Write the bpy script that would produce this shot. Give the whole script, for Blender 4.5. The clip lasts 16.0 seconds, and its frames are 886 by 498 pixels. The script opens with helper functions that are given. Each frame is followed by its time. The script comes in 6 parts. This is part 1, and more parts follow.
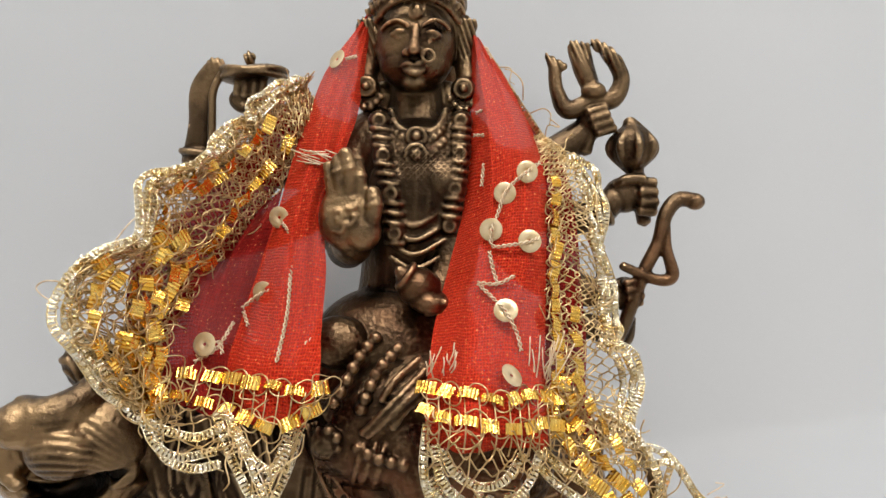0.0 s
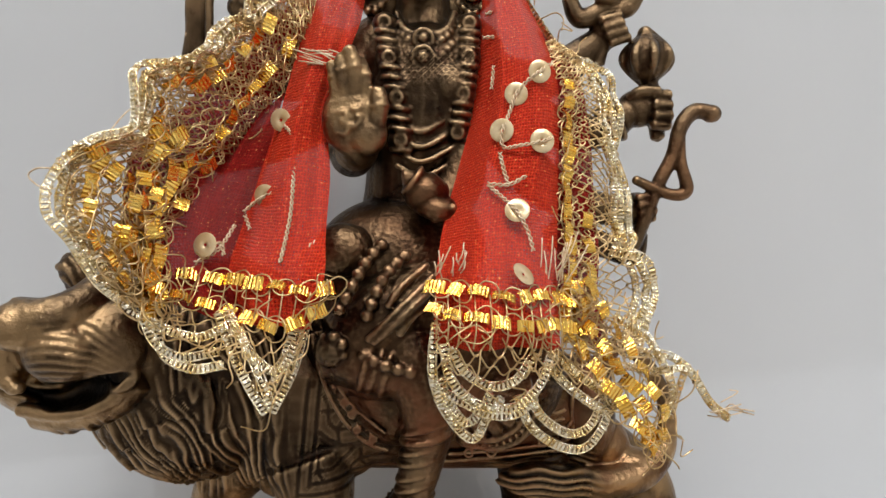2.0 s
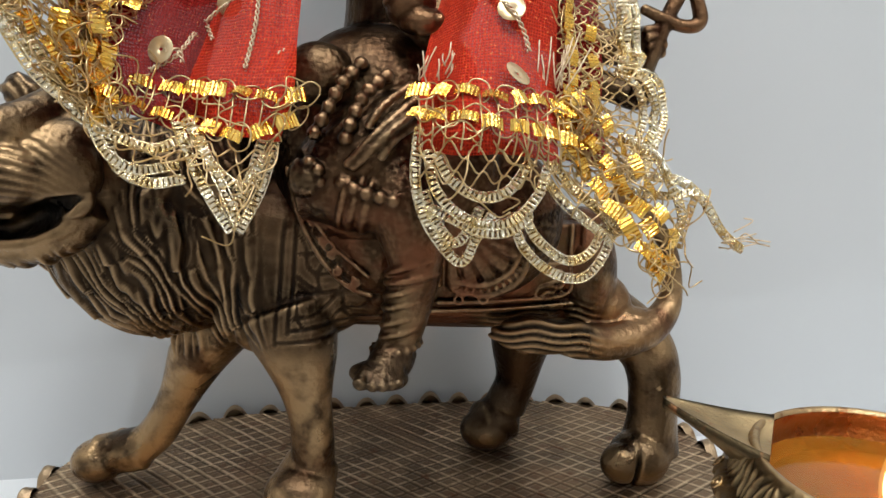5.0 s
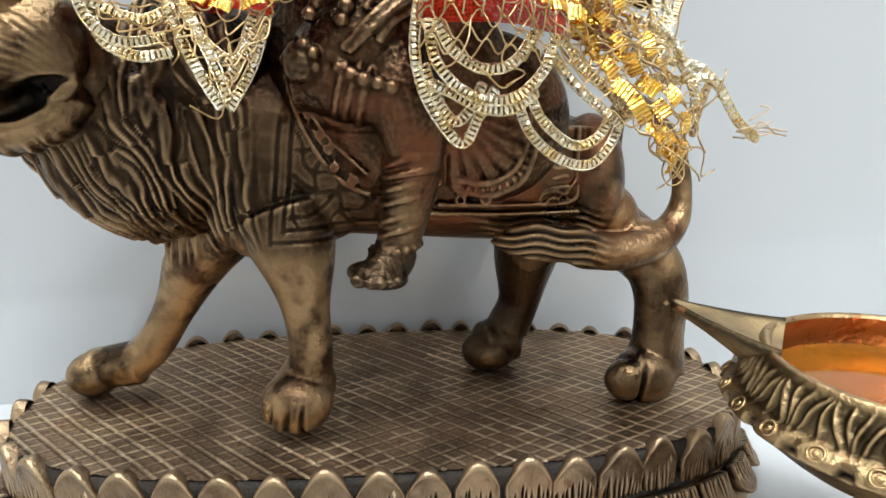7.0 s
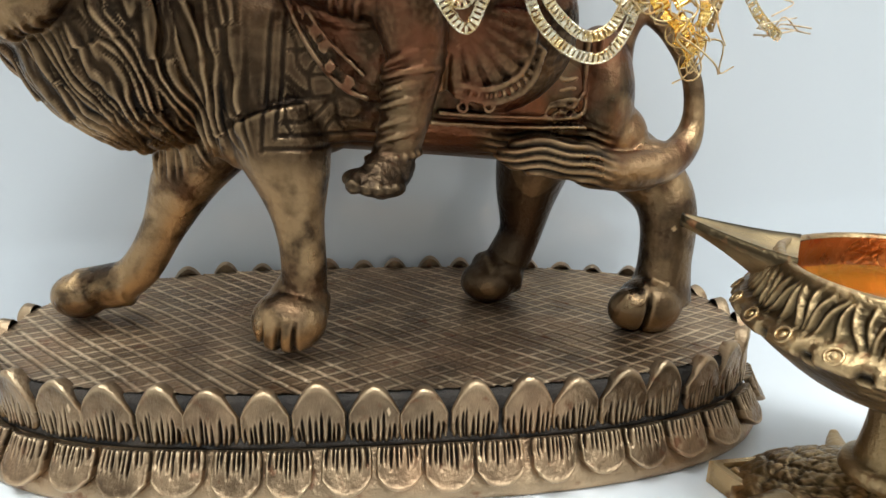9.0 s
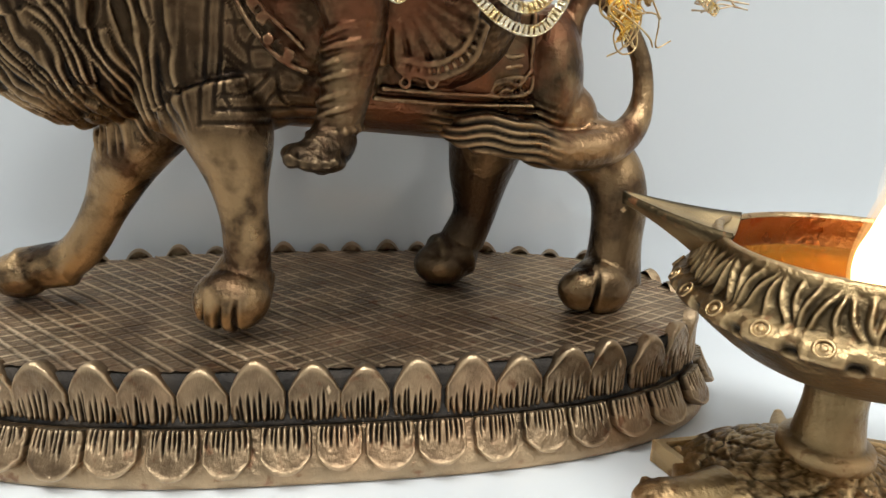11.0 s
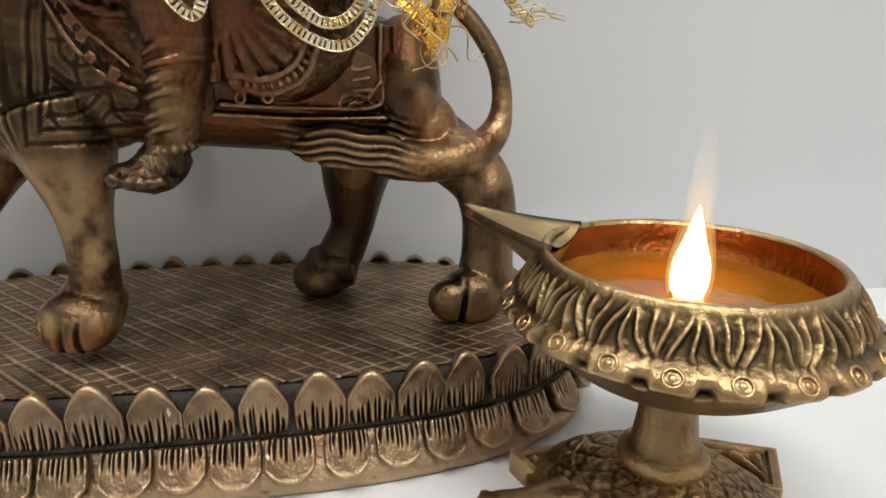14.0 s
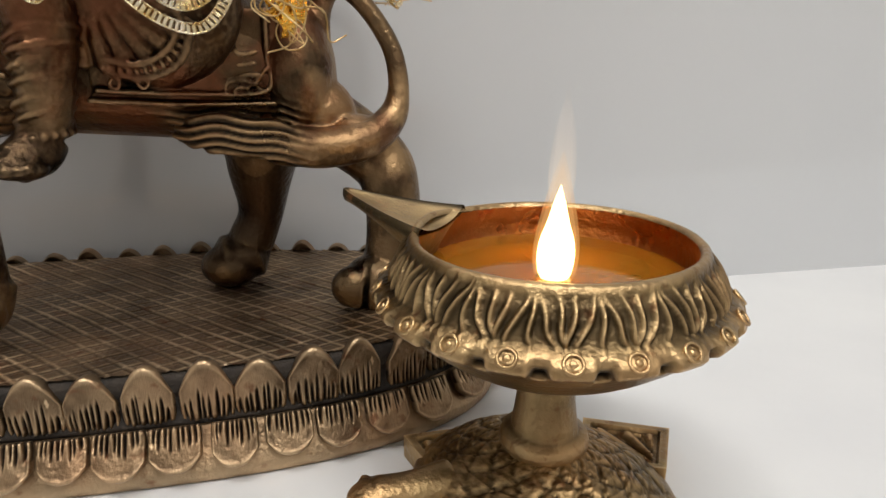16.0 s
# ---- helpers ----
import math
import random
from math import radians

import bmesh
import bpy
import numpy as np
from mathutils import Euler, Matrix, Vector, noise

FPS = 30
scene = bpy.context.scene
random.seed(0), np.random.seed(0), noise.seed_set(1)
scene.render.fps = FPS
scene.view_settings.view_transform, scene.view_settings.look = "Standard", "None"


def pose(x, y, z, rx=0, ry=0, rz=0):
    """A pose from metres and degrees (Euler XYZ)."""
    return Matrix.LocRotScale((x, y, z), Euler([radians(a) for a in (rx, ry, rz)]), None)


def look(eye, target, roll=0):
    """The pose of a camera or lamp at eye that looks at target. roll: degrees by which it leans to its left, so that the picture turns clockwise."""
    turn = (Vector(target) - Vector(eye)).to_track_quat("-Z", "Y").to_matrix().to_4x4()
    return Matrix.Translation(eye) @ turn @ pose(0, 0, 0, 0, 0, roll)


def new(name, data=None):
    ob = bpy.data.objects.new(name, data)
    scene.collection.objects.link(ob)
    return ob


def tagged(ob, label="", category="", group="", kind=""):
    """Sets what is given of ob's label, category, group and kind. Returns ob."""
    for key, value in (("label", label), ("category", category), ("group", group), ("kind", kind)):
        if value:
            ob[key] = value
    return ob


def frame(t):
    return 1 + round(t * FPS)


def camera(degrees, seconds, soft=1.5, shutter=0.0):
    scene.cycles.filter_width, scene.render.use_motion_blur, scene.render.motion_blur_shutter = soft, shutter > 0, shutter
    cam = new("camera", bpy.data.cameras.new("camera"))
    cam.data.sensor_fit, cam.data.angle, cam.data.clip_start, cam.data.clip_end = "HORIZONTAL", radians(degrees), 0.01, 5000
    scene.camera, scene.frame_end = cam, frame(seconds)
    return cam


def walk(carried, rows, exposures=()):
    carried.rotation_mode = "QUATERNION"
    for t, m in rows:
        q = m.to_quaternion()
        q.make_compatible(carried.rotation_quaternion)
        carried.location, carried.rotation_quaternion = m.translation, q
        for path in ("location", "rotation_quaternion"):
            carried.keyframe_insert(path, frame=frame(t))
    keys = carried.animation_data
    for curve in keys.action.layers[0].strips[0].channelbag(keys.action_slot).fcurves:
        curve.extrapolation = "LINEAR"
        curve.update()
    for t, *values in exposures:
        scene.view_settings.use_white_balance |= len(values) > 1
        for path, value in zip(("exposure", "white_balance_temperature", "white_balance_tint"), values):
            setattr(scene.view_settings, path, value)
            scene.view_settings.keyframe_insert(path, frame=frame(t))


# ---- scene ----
cam = camera(69.2, 16.0)
METRES, EYE, TILT, LEAN, TURN = 0.175, 0.206, -5.0, 0.0, 0.0
ROWS = [
    (0.0, 0.0, 0.0, 0.0, 0.0, 0.0, -0.0),
    (0.5, 0.0017, -0.0016, -0.0256, 0.25, -0.58, 0.08),
    (1.0, -0.0075, 0.0066, -0.0576, 0.06, -1.45, -0.07),
    (1.5, -0.0164, 0.0198, -0.0857, -0.03, -2.19, -0.21),
    (2.0, -0.0146, 0.0335, -0.1069, -0.07, -2.7, -0.14),
    (2.5, -0.0083, 0.0491, -0.1311, -0.26, -3.19, -0.17),
    (3.0, -0.0026, 0.0695, -0.1632, -0.63, -3.94, -0.34),
    (3.5, 0.0016, 0.093, -0.1971, -0.65, -4.7, -0.34),
    (4.0, -0.0028, 0.1084, -0.2351, -0.6, -5.61, -0.62),
    (4.5, 0.003, 0.1092, -0.2714, -0.16, -6.32, -0.08),
    (7.0, 0.0109, 0.1317, -0.4258, 0.36, -9.32, -0.2),
    (7.5, 0.0148, 0.1384, -0.4501, 0.27, -9.82, -0.36),
    (8.0, 0.0141, 0.1461, -0.4797, 0.3, -10.34, -0.82),
    (8.5, 0.0092, 0.1562, -0.5086, 0.5, -11.05, -0.99),
    (11.0, 0.0726, 0.1619, -0.5573, -0.95, -11.79, -1.6),
    (11.5, 0.1077, 0.1603, -0.5547, -1.33, -11.8, -1.42),
    (12.0, 0.1447, 0.1597, -0.5533, -1.69, -11.84, -1.09),
    (12.5, 0.1801, 0.1621, -0.5537, -2.11, -11.94, -1.13),
    (13.0, 0.2175, 0.1629, -0.5498, -2.04, -12.09, -0.81),
    (13.5, 0.2477, 0.1653, -0.5412, -2.24, -11.93, -0.52),
    (14.0, 0.2788, 0.1678, -0.5343, -2.73, -11.77, -0.44),
    (14.5, 0.3165, 0.1713, -0.5321, -3.28, -11.79, -0.37),
    (15.0, 0.3596, 0.1722, -0.5368, -3.82, -11.89, -0.41),
    (15.5, 0.3986, 0.1687, -0.5442, -4.03, -12.32, -0.24),
    (16.0, 0.4293, 0.1624, -0.5445, -4.04, -12.53, 0.13),
]
EXPOSURES = [(0.0, -0.10, 6400, 9), (2.0, -0.25, 6350, 9), (4.5, -0.24, 6200, 6), (7.0, 0.14, 5950, 3), (8.5, 0.22, 5850, 1), (11.0, 0.08, 6150, 3), (13.0, -0.08, 6350, 6), (16.0, -0.38, 6650, 9)]
walk(cam, [(t, pose(0, 0, EYE, TILT, LEAN, TURN) @ pose(METRES * x, METRES * y, METRES * z, 90 + pitch, roll, yaw)) for t, x, y, z, yaw, pitch, roll in ROWS], EXPOSURES)

# ---- world and light ----
world = bpy.data.worlds.new("world")
scene.world = world
world.use_nodes = True
world.node_tree.nodes["Background"].inputs[0].default_value = (0.9, 0.95, 1.0, 1)
world.node_tree.nodes["Background"].inputs[1].default_value = 0.05


def lamp(name, kind, m, watts, colour, size=0.0, size_y=0.0):
    data = bpy.data.lights.new(name, kind)
    data.energy, data.color = watts, colour
    if kind == "AREA":
        data.shape, data.size, data.size_y = "RECTANGLE", size, size_y
    else:
        data.shadow_soft_size = size
    ob = new(name, data)
    ob.matrix_world = m
    return ob


lamp("unseen_ceiling_lamp", "AREA", look((-0.30, -0.45, 2.35), (0, 0.1, 0.1)), 52, (1.0, 0.97, 0.94), 1.5, 0.75)
# second lamp is added to brighten the right side
lamp("unseen_ceiling_lamp", "AREA", look((0.75, -1.3, 2.35), (0.6, -1.0, 0)), 36, (1.0, 0.97, 0.94), 0.8, 0.4)


# ---- materials ----
def material(name, colour, rough=0.5, metal=0.0, colour2=None, scale=40.0, bump=0.0, bump_scale=200.0, rough2=None, fine=0.0, detail=6.0):
    """Two colours mixed by noise, a second fine noise on top, roughness that varies and a fine relief."""
    mat = bpy.data.materials.new(name)
    mat.use_nodes = True
    nt = mat.node_tree
    n, l = nt.nodes, nt.links
    b = n["Principled BSDF"]
    b.inputs["Metallic"].default_value = metal
    b.inputs["Roughness"].default_value = rough
    b.inputs["Base Color"].default_value = (*colour, 1)
    geo = n.new("ShaderNodeNewGeometry")
    if colour2 is not None:
        big = n.new("ShaderNodeTexNoise")
        big.inputs["Scale"].default_value, big.inputs["Detail"].default_value = scale, detail
        l.new(geo.outputs["Position"], big.inputs["Vector"])
        ramp = n.new("ShaderNodeValToRGB")
        ramp.color_ramp.elements[0].position, ramp.color_ramp.elements[1].position = 0.36, 0.64
        ramp.color_ramp.elements[0].color, ramp.color_ramp.elements[1].color = (*colour, 1), (*colour2, 1)
        l.new(big.outputs["Fac"], ramp.inputs["Fac"])
        l.new(ramp.outputs["Color"], b.inputs["Base Color"])
        if rough2 is not None:
            mr = n.new("ShaderNodeMapRange")
            mr.inputs["From Min"].default_value, mr.inputs["From Max"].default_value = 0.35, 0.65
            mr.inputs["To Min"].default_value, mr.inputs["To Max"].default_value = rough, rough2
            l.new(big.outputs["Fac"], mr.inputs["Value"])
            l.new(mr.outputs["Result"], b.inputs["Roughness"])
    if bump:
        small = n.new("ShaderNodeTexNoise")
        small.inputs["Scale"].default_value, small.inputs["Detail"].default_value = bump_scale, 8
        l.new(geo.outputs["Position"], small.inputs["Vector"])
        bp = n.new("ShaderNodeBump")
        bp.inputs["Strength"].default_value, bp.inputs["Distance"].default_value = bump, 0.001
        l.new(small.outputs["Fac"], bp.inputs["Height"])
        l.new(bp.outputs["Normal"], b.inputs["Normal"])
    return mat


def bronze(name, dark, light, edge, rough=0.34, scale=55.0, shade_wear=(0.43, 0.5, 0.60), copper=0.35, rubbed=(0.38, 0.25, 0.13)):
    """Cast metal, oxidised blotchy brown: shade painted into hollows, highlights onto edges, over rubbed wear and dark
    cuts.
    """
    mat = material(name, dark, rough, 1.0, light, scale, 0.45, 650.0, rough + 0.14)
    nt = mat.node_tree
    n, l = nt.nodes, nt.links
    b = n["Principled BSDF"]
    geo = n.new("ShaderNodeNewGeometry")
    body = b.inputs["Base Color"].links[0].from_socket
    # pointiness puts edge highlights and hollow shade into the base colour
    for lo, hi, colour, invert in ((shade_wear[1], shade_wear[2], edge, False), (shade_wear[0], shade_wear[1], tuple(c * 0.22 for c in dark), True)):
        relief_tone = n.new("ShaderNodeMapRange")
        relief_tone.inputs["From Min"].default_value, relief_tone.inputs["From Max"].default_value = lo, hi
        relief_tone.inputs["To Min"].default_value, relief_tone.inputs["To Max"].default_value = (1.0, 0.0) if invert else (0.0, 1.0)
        l.new(geo.outputs["Pointiness"], relief_tone.inputs["Value"])
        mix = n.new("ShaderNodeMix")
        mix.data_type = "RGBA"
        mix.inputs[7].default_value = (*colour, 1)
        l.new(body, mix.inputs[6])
        l.new(relief_tone.outputs["Result"], mix.inputs[0])
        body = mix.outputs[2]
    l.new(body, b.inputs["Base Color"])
    # small copper-red and black spots
    spot = n.new("ShaderNodeTexNoise")
    spot.inputs["Scale"].default_value, spot.inputs["Detail"].default_value = scale * 3.1, 4
    l.new(geo.outputs["Position"], spot.inputs["Vector"])
    sr = n.new("ShaderNodeMapRange")
    sr.inputs["From Min"].default_value, sr.inputs["From Max"].default_value = 0.60, 0.72
    sr.inputs["To Max"].default_value = 0.75
    l.new(spot.outputs["Fac"], sr.inputs["Value"])
    mix = n.new("ShaderNodeMix")
    mix.data_type = "RGBA"
    mix.inputs[7].default_value = (dark[0] * 1.1, dark[1] * 0.7, dark[2] * 0.6, 1)
    l.new(body, mix.inputs[6])
    l.new(sr.outputs["Result"], mix.inputs[0])
    # broad areas where the copper shows through
    wide = n.new("ShaderNodeTexNoise")
    wide.inputs["Scale"].default_value, wide.inputs["Detail"].default_value = scale * 0.42, 3
    l.new(geo.outputs["Position"], wide.inputs["Vector"])
    wr = n.new("ShaderNodeMapRange")
    wr.inputs["From Min"].default_value, wr.inputs["From Max"].default_value = 0.50, 0.68
    wr.inputs["To Max"].default_value = copper
    l.new(wide.outputs["Fac"], wr.inputs["Value"])
    red = n.new("ShaderNodeMix")
    red.data_type, red.blend_type = "RGBA", "MULTIPLY"
    red.inputs[7].default_value = (1.15, 0.62, 0.45, 1)
    l.new(mix.outputs[2], red.inputs[6])
    l.new(wr.outputs["Result"], red.inputs[0])
    # per-vertex layers: rubbed brass, copper tint, black shade and dirt painted into the cuts
    body = red.outputs[2]
    for layer, colour, low, high, size in (("brass", rubbed, 0.40, 0.56, 90.0), ("copper", COPPER_TINT, 0.42, 0.60, 70.0), ("shade_grime", (0.013, 0.011, 0.010), 0.10, 0.36, 240.0)):
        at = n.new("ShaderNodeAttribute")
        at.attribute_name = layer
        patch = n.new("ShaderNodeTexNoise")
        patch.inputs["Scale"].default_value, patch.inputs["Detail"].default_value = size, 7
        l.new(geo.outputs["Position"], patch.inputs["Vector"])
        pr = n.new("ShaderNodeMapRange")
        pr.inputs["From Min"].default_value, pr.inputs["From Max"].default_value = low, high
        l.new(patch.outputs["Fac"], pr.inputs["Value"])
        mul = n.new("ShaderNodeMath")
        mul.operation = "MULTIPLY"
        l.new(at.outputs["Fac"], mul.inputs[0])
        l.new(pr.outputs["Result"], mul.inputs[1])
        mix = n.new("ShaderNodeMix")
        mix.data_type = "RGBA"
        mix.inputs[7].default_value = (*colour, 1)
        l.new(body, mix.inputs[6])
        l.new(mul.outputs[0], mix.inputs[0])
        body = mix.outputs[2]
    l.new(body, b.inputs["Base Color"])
    return mat


def metal_layers(me, **layers):
    """Stores where each layer, painted shade included, lies on the metal, 0 to 1 at each vertex."""
    for name, values in layers.items():
        a = me.attributes.new(name, "FLOAT", "POINT")
        a.data.foreach_set("value", np.clip(np.asarray(values, np.float32), 0, 1))


COPPER_TINT = (0.19, 0.078, 0.040)
WALL = material("glossy_wall_panel", (0.55, 0.57, 0.595), 0.05, 0, (0.59, 0.605, 0.625), 3.0, 0.03, 40.0)
WALL.node_tree.nodes["Principled BSDF"].inputs["IOR"].default_value = 1.7
TABLE = material("white_gloss_top", (0.70, 0.71, 0.72), 0.28, 0, (0.64, 0.65, 0.67), 9.0, 0.06, 120.0)
ROOM = material("room_paint", (0.72, 0.705, 0.685), 0.9, 0, (0.66, 0.645, 0.625), 2.0)
CEILING = material("white_ceiling_paint", (0.86, 0.86, 0.85), 0.9, 0, (0.80, 0.80, 0.79), 2.0)
FLOOR = material("floor_tile", (0.40, 0.38, 0.35), 0.4, 0, (0.46, 0.44, 0.41), 3.0)
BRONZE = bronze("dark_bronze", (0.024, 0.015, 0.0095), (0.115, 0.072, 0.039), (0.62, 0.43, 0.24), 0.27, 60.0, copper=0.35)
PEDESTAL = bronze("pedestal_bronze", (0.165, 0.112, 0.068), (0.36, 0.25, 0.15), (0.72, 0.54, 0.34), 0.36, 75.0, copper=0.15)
# deck metal; the bright ridge colour stands in for glints
DECK = bronze("deck_bronze", (0.19, 0.128, 0.078), (0.34, 0.235, 0.145), (0.80, 0.62, 0.41), 0.40, 60.0, (0.40, 0.50, 0.57), copper=0.15, rubbed=(0.82, 0.64, 0.43))
# near-black colour puts shade, and some dirt, into the gaps around the petals
GAP_DARK = material("dark_gap_tone", (0.017, 0.016, 0.016), 0.75, 0.1, (0.050, 0.040, 0.032), 70.0, 0.9, 500.0)
GAP_DARK.node_tree.nodes["Principled BSDF"].inputs["Specular IOR Level"].default_value = 0.25
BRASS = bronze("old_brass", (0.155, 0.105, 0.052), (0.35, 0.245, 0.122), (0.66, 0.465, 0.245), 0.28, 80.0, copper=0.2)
# lighter copy of the lamp's brass; light on the spout is in its colour
BRIGHT_BRASS = bronze("lit_spout_brass", (0.40, 0.29, 0.155), (0.62, 0.46, 0.25), (0.78, 0.58, 0.32), 0.38, 80.0, copper=0.1)
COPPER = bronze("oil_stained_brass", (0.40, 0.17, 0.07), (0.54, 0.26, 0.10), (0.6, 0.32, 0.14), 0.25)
GOLD = material("gold_foil", (0.88, 0.50, 0.07), 0.17, 1.0, (0.96, 0.66, 0.18), 300.0, 0.3, 900.0)
SILVER = material("pale_gold_braid", (0.84, 0.66, 0.33), 0.24, 1.0, (0.97, 0.91, 0.74), 220.0, 0.6, 1500.0)
THREAD = material("zari_thread", (0.46, 0.29, 0.11), 0.30, 0.9, (0.74, 0.56, 0.30), 300.0)
CREAM = material("cream_thread", (0.56, 0.40, 0.24), 0.5, 0.4, (0.76, 0.63, 0.45), 600.0)
SEQUIN = material("champagne_sequin", (0.62, 0.45, 0.24), 0.3, 0.6, (0.76, 0.62, 0.40), 200.0, 0.1, 800.0)
OIL = material("amber_oil", (0.78, 0.30, 0.02), 0.02, 0.0, (0.85, 0.40, 0.04), 40.0)
OIL.node_tree.nodes["Principled BSDF"].inputs["Transmission Weight"].default_value = 0.8
OIL.node_tree.nodes["Principled BSDF"].inputs["IOR"].default_value = 1.46
OIL.node_tree.nodes["Principled BSDF"].inputs["Specular IOR Level"].default_value = 0.22
WICK = material("charred_wick", (0.06, 0.03, 0.02), 0.9, 0, (0.5, 0.35, 0.2), 500.0)


def sheer(name, colour, glow, cover):
    """Open woven gauze: two sets of yarns with clear gaps between them."""
    mat = bpy.data.materials.new(name)
    mat.use_nodes = True
    n, l = mat.node_tree.nodes, mat.node_tree.links
    b = n["Principled BSDF"]
    out = n["Material Output"]
    uv = n.new("ShaderNodeUVMap")
    sep = n.new("ShaderNodeSeparateXYZ")
    wob = n.new("ShaderNodeTexNoise")
    wob.inputs["Scale"].default_value = 0.22
    l.new(uv.outputs["UV"], wob.inputs["Vector"])
    l.new(uv.outputs["UV"], sep.inputs[0])
    yarns = []
    for axis, pitch in ((0, 0.8), (1, 0.95)):
        add = n.new("ShaderNodeMath")
        add.operation = "MULTIPLY_ADD"
        l.new(wob.outputs["Fac"], add.inputs[0])
        add.inputs[1].default_value = 1.2
        l.new(sep.outputs[axis], add.inputs[2])
        mul = n.new("ShaderNodeMath")
        mul.operation = "MULTIPLY"
        mul.inputs[1].default_value = 2 * math.pi / pitch
        l.new(add.outputs[0], mul.inputs[0])
        sn = n.new("ShaderNodeMath")
        sn.operation = "SINE"
        l.new(mul.outputs[0], sn.inputs[0])
        yarns.append(sn)
    mx = n.new("ShaderNodeMath")
    mx.operation = "MAXIMUM"
    l.new(yarns[0].outputs[0], mx.inputs[0])
    l.new(yarns[1].outputs[0], mx.inputs[1])
    mr = n.new("ShaderNodeMapRange")
    mr.inputs["From Min"].default_value, mr.inputs["From Max"].default_value = -0.15, 0.45
    mr.inputs["To Min"].default_value, mr.inputs["To Max"].default_value = cover, 1.0
    l.new(mx.outputs[0], mr.inputs["Value"])
    bp = n.new("ShaderNodeBump")
    bp.inputs["Strength"].default_value, bp.inputs["Distance"].default_value = 0.6, 0.0004
    l.new(mx.outputs[0], bp.inputs["Height"])
    l.new(bp.outputs["Normal"], b.inputs["Normal"])
    speck = n.new("ShaderNodeTexNoise")
    speck.inputs["Scale"].default_value = 1.1
    l.new(uv.outputs["UV"], speck.inputs["Vector"])
    ramp = n.new("ShaderNodeValToRGB")
    ramp.color_ramp.elements[0].position, ramp.color_ramp.elements[1].position = 0.35, 0.66
    ramp.color_ramp.elements[0].color, ramp.color_ramp.elements[1].color = (*colour, 1), (*glow, 1)
    gilt = ramp.color_ramp.elements.new(0.74)
    gilt.color = (0.95, 0.42, 0.14, 1)
    l.new(speck.outputs["Fac"], ramp.inputs["Fac"])
    l.new(ramp.outputs["Color"], b.inputs["Base Color"])
    b.inputs["Roughness"].default_value = 0.55
    b.inputs["Specular IOR Level"].default_value = 0.2
    tl = n.new("ShaderNodeBsdfTranslucent")
    l.new(ramp.outputs["Color"], tl.inputs["Color"])
    body = n.new("ShaderNodeMixShader")
    body.inputs[0].default_value = 0.2
    l.new(b.outputs[0], body.inputs[1])
    l.new(tl.outputs[0], body.inputs[2])
    clear = n.new("ShaderNodeBsdfTransparent")
    mix = n.new("ShaderNodeMixShader")
    l.new(mr.outputs["Result"], mix.inputs[0])
    l.new(clear.outputs[0], mix.inputs[1])
    l.new(body.outputs[0], mix.inputs[2])
    l.new(mix.outputs[0], out.inputs["Surface"])
    return mat


RED = sheer("red_gauze", (0.54, 0.014, 0.004), (0.78, 0.060, 0.014), 0.62)
# darker copy of the red gauze; the folds' shade is in its colour
SHADED_RED = sheer("shaded_red_gauze", (0.26, 0.005, 0.004), (0.38, 0.014, 0.008), 0.78)


# ---- mesh helpers (millimetres) ----
MM = 0.001


def mesh_object(name, verts, faces, mat, parent=None, label="", smooth=True):
    me = bpy.data.meshes.new(name)
    me.from_pydata([tuple(c * MM for c in v) for v in verts], [], faces)
    me.materials.append(mat)
    if smooth:
        me.shade_smooth()
    ob = new(name, me)
    if parent is not None:
        ob.parent = parent
    if label:
        tagged(ob, label)
    return ob


def share(name, me, m, parent, label=""):
    ob = new(name, me)
    ob.parent = parent
    ob.matrix_basis = m
    if label:
        tagged(ob, label)
    return ob


def thing(name, label, category, at=(0, 0, 0), group="", kind=""):
    ob = new(name)
    ob.location = [c * MM for c in at]
    ob.empty_display_size = 0.01
    return tagged(ob, label, category, group, kind)


def spline(points, count):
    """Points evenly along a Catmull-Rom curve through the given ones."""
    p = np.array(points, float)
    if len(p) == 2:
        t = np.linspace(0, 1, count)[:, None]
        return p[0] * (1 - t) + p[1] * t
    q = np.vstack([2 * p[0] - p[1], p, 2 * p[-1] - p[-2]])
    s = np.linspace(0, len(p) - 1, count)
    i = np.minimum(s.astype(int), len(p) - 2)
    t = (s - i)[:, None]
    a, b, c, d = q[i], q[i + 1], q[i + 2], q[i + 3]
    return 0.5 * (2 * b + (c - a) * t + (2 * a - 5 * b + 4 * c - d) * t ** 2 + (3 * b - a - 3 * c + d) * t ** 3)


def arc(points, step):
    """Points at equal distances along the curve."""
    fine = spline(points, max(40, 12 * len(points)))
    d = np.r_[0, np.cumsum(np.linalg.norm(np.diff(fine, axis=0), axis=1))]
    k = max(2, int(round(d[-1] / step)) + 1)
    s = np.linspace(0, d[-1], k)
    return np.stack([np.interp(s, d, fine[:, j]) for j in range(fine.shape[1])], 1)


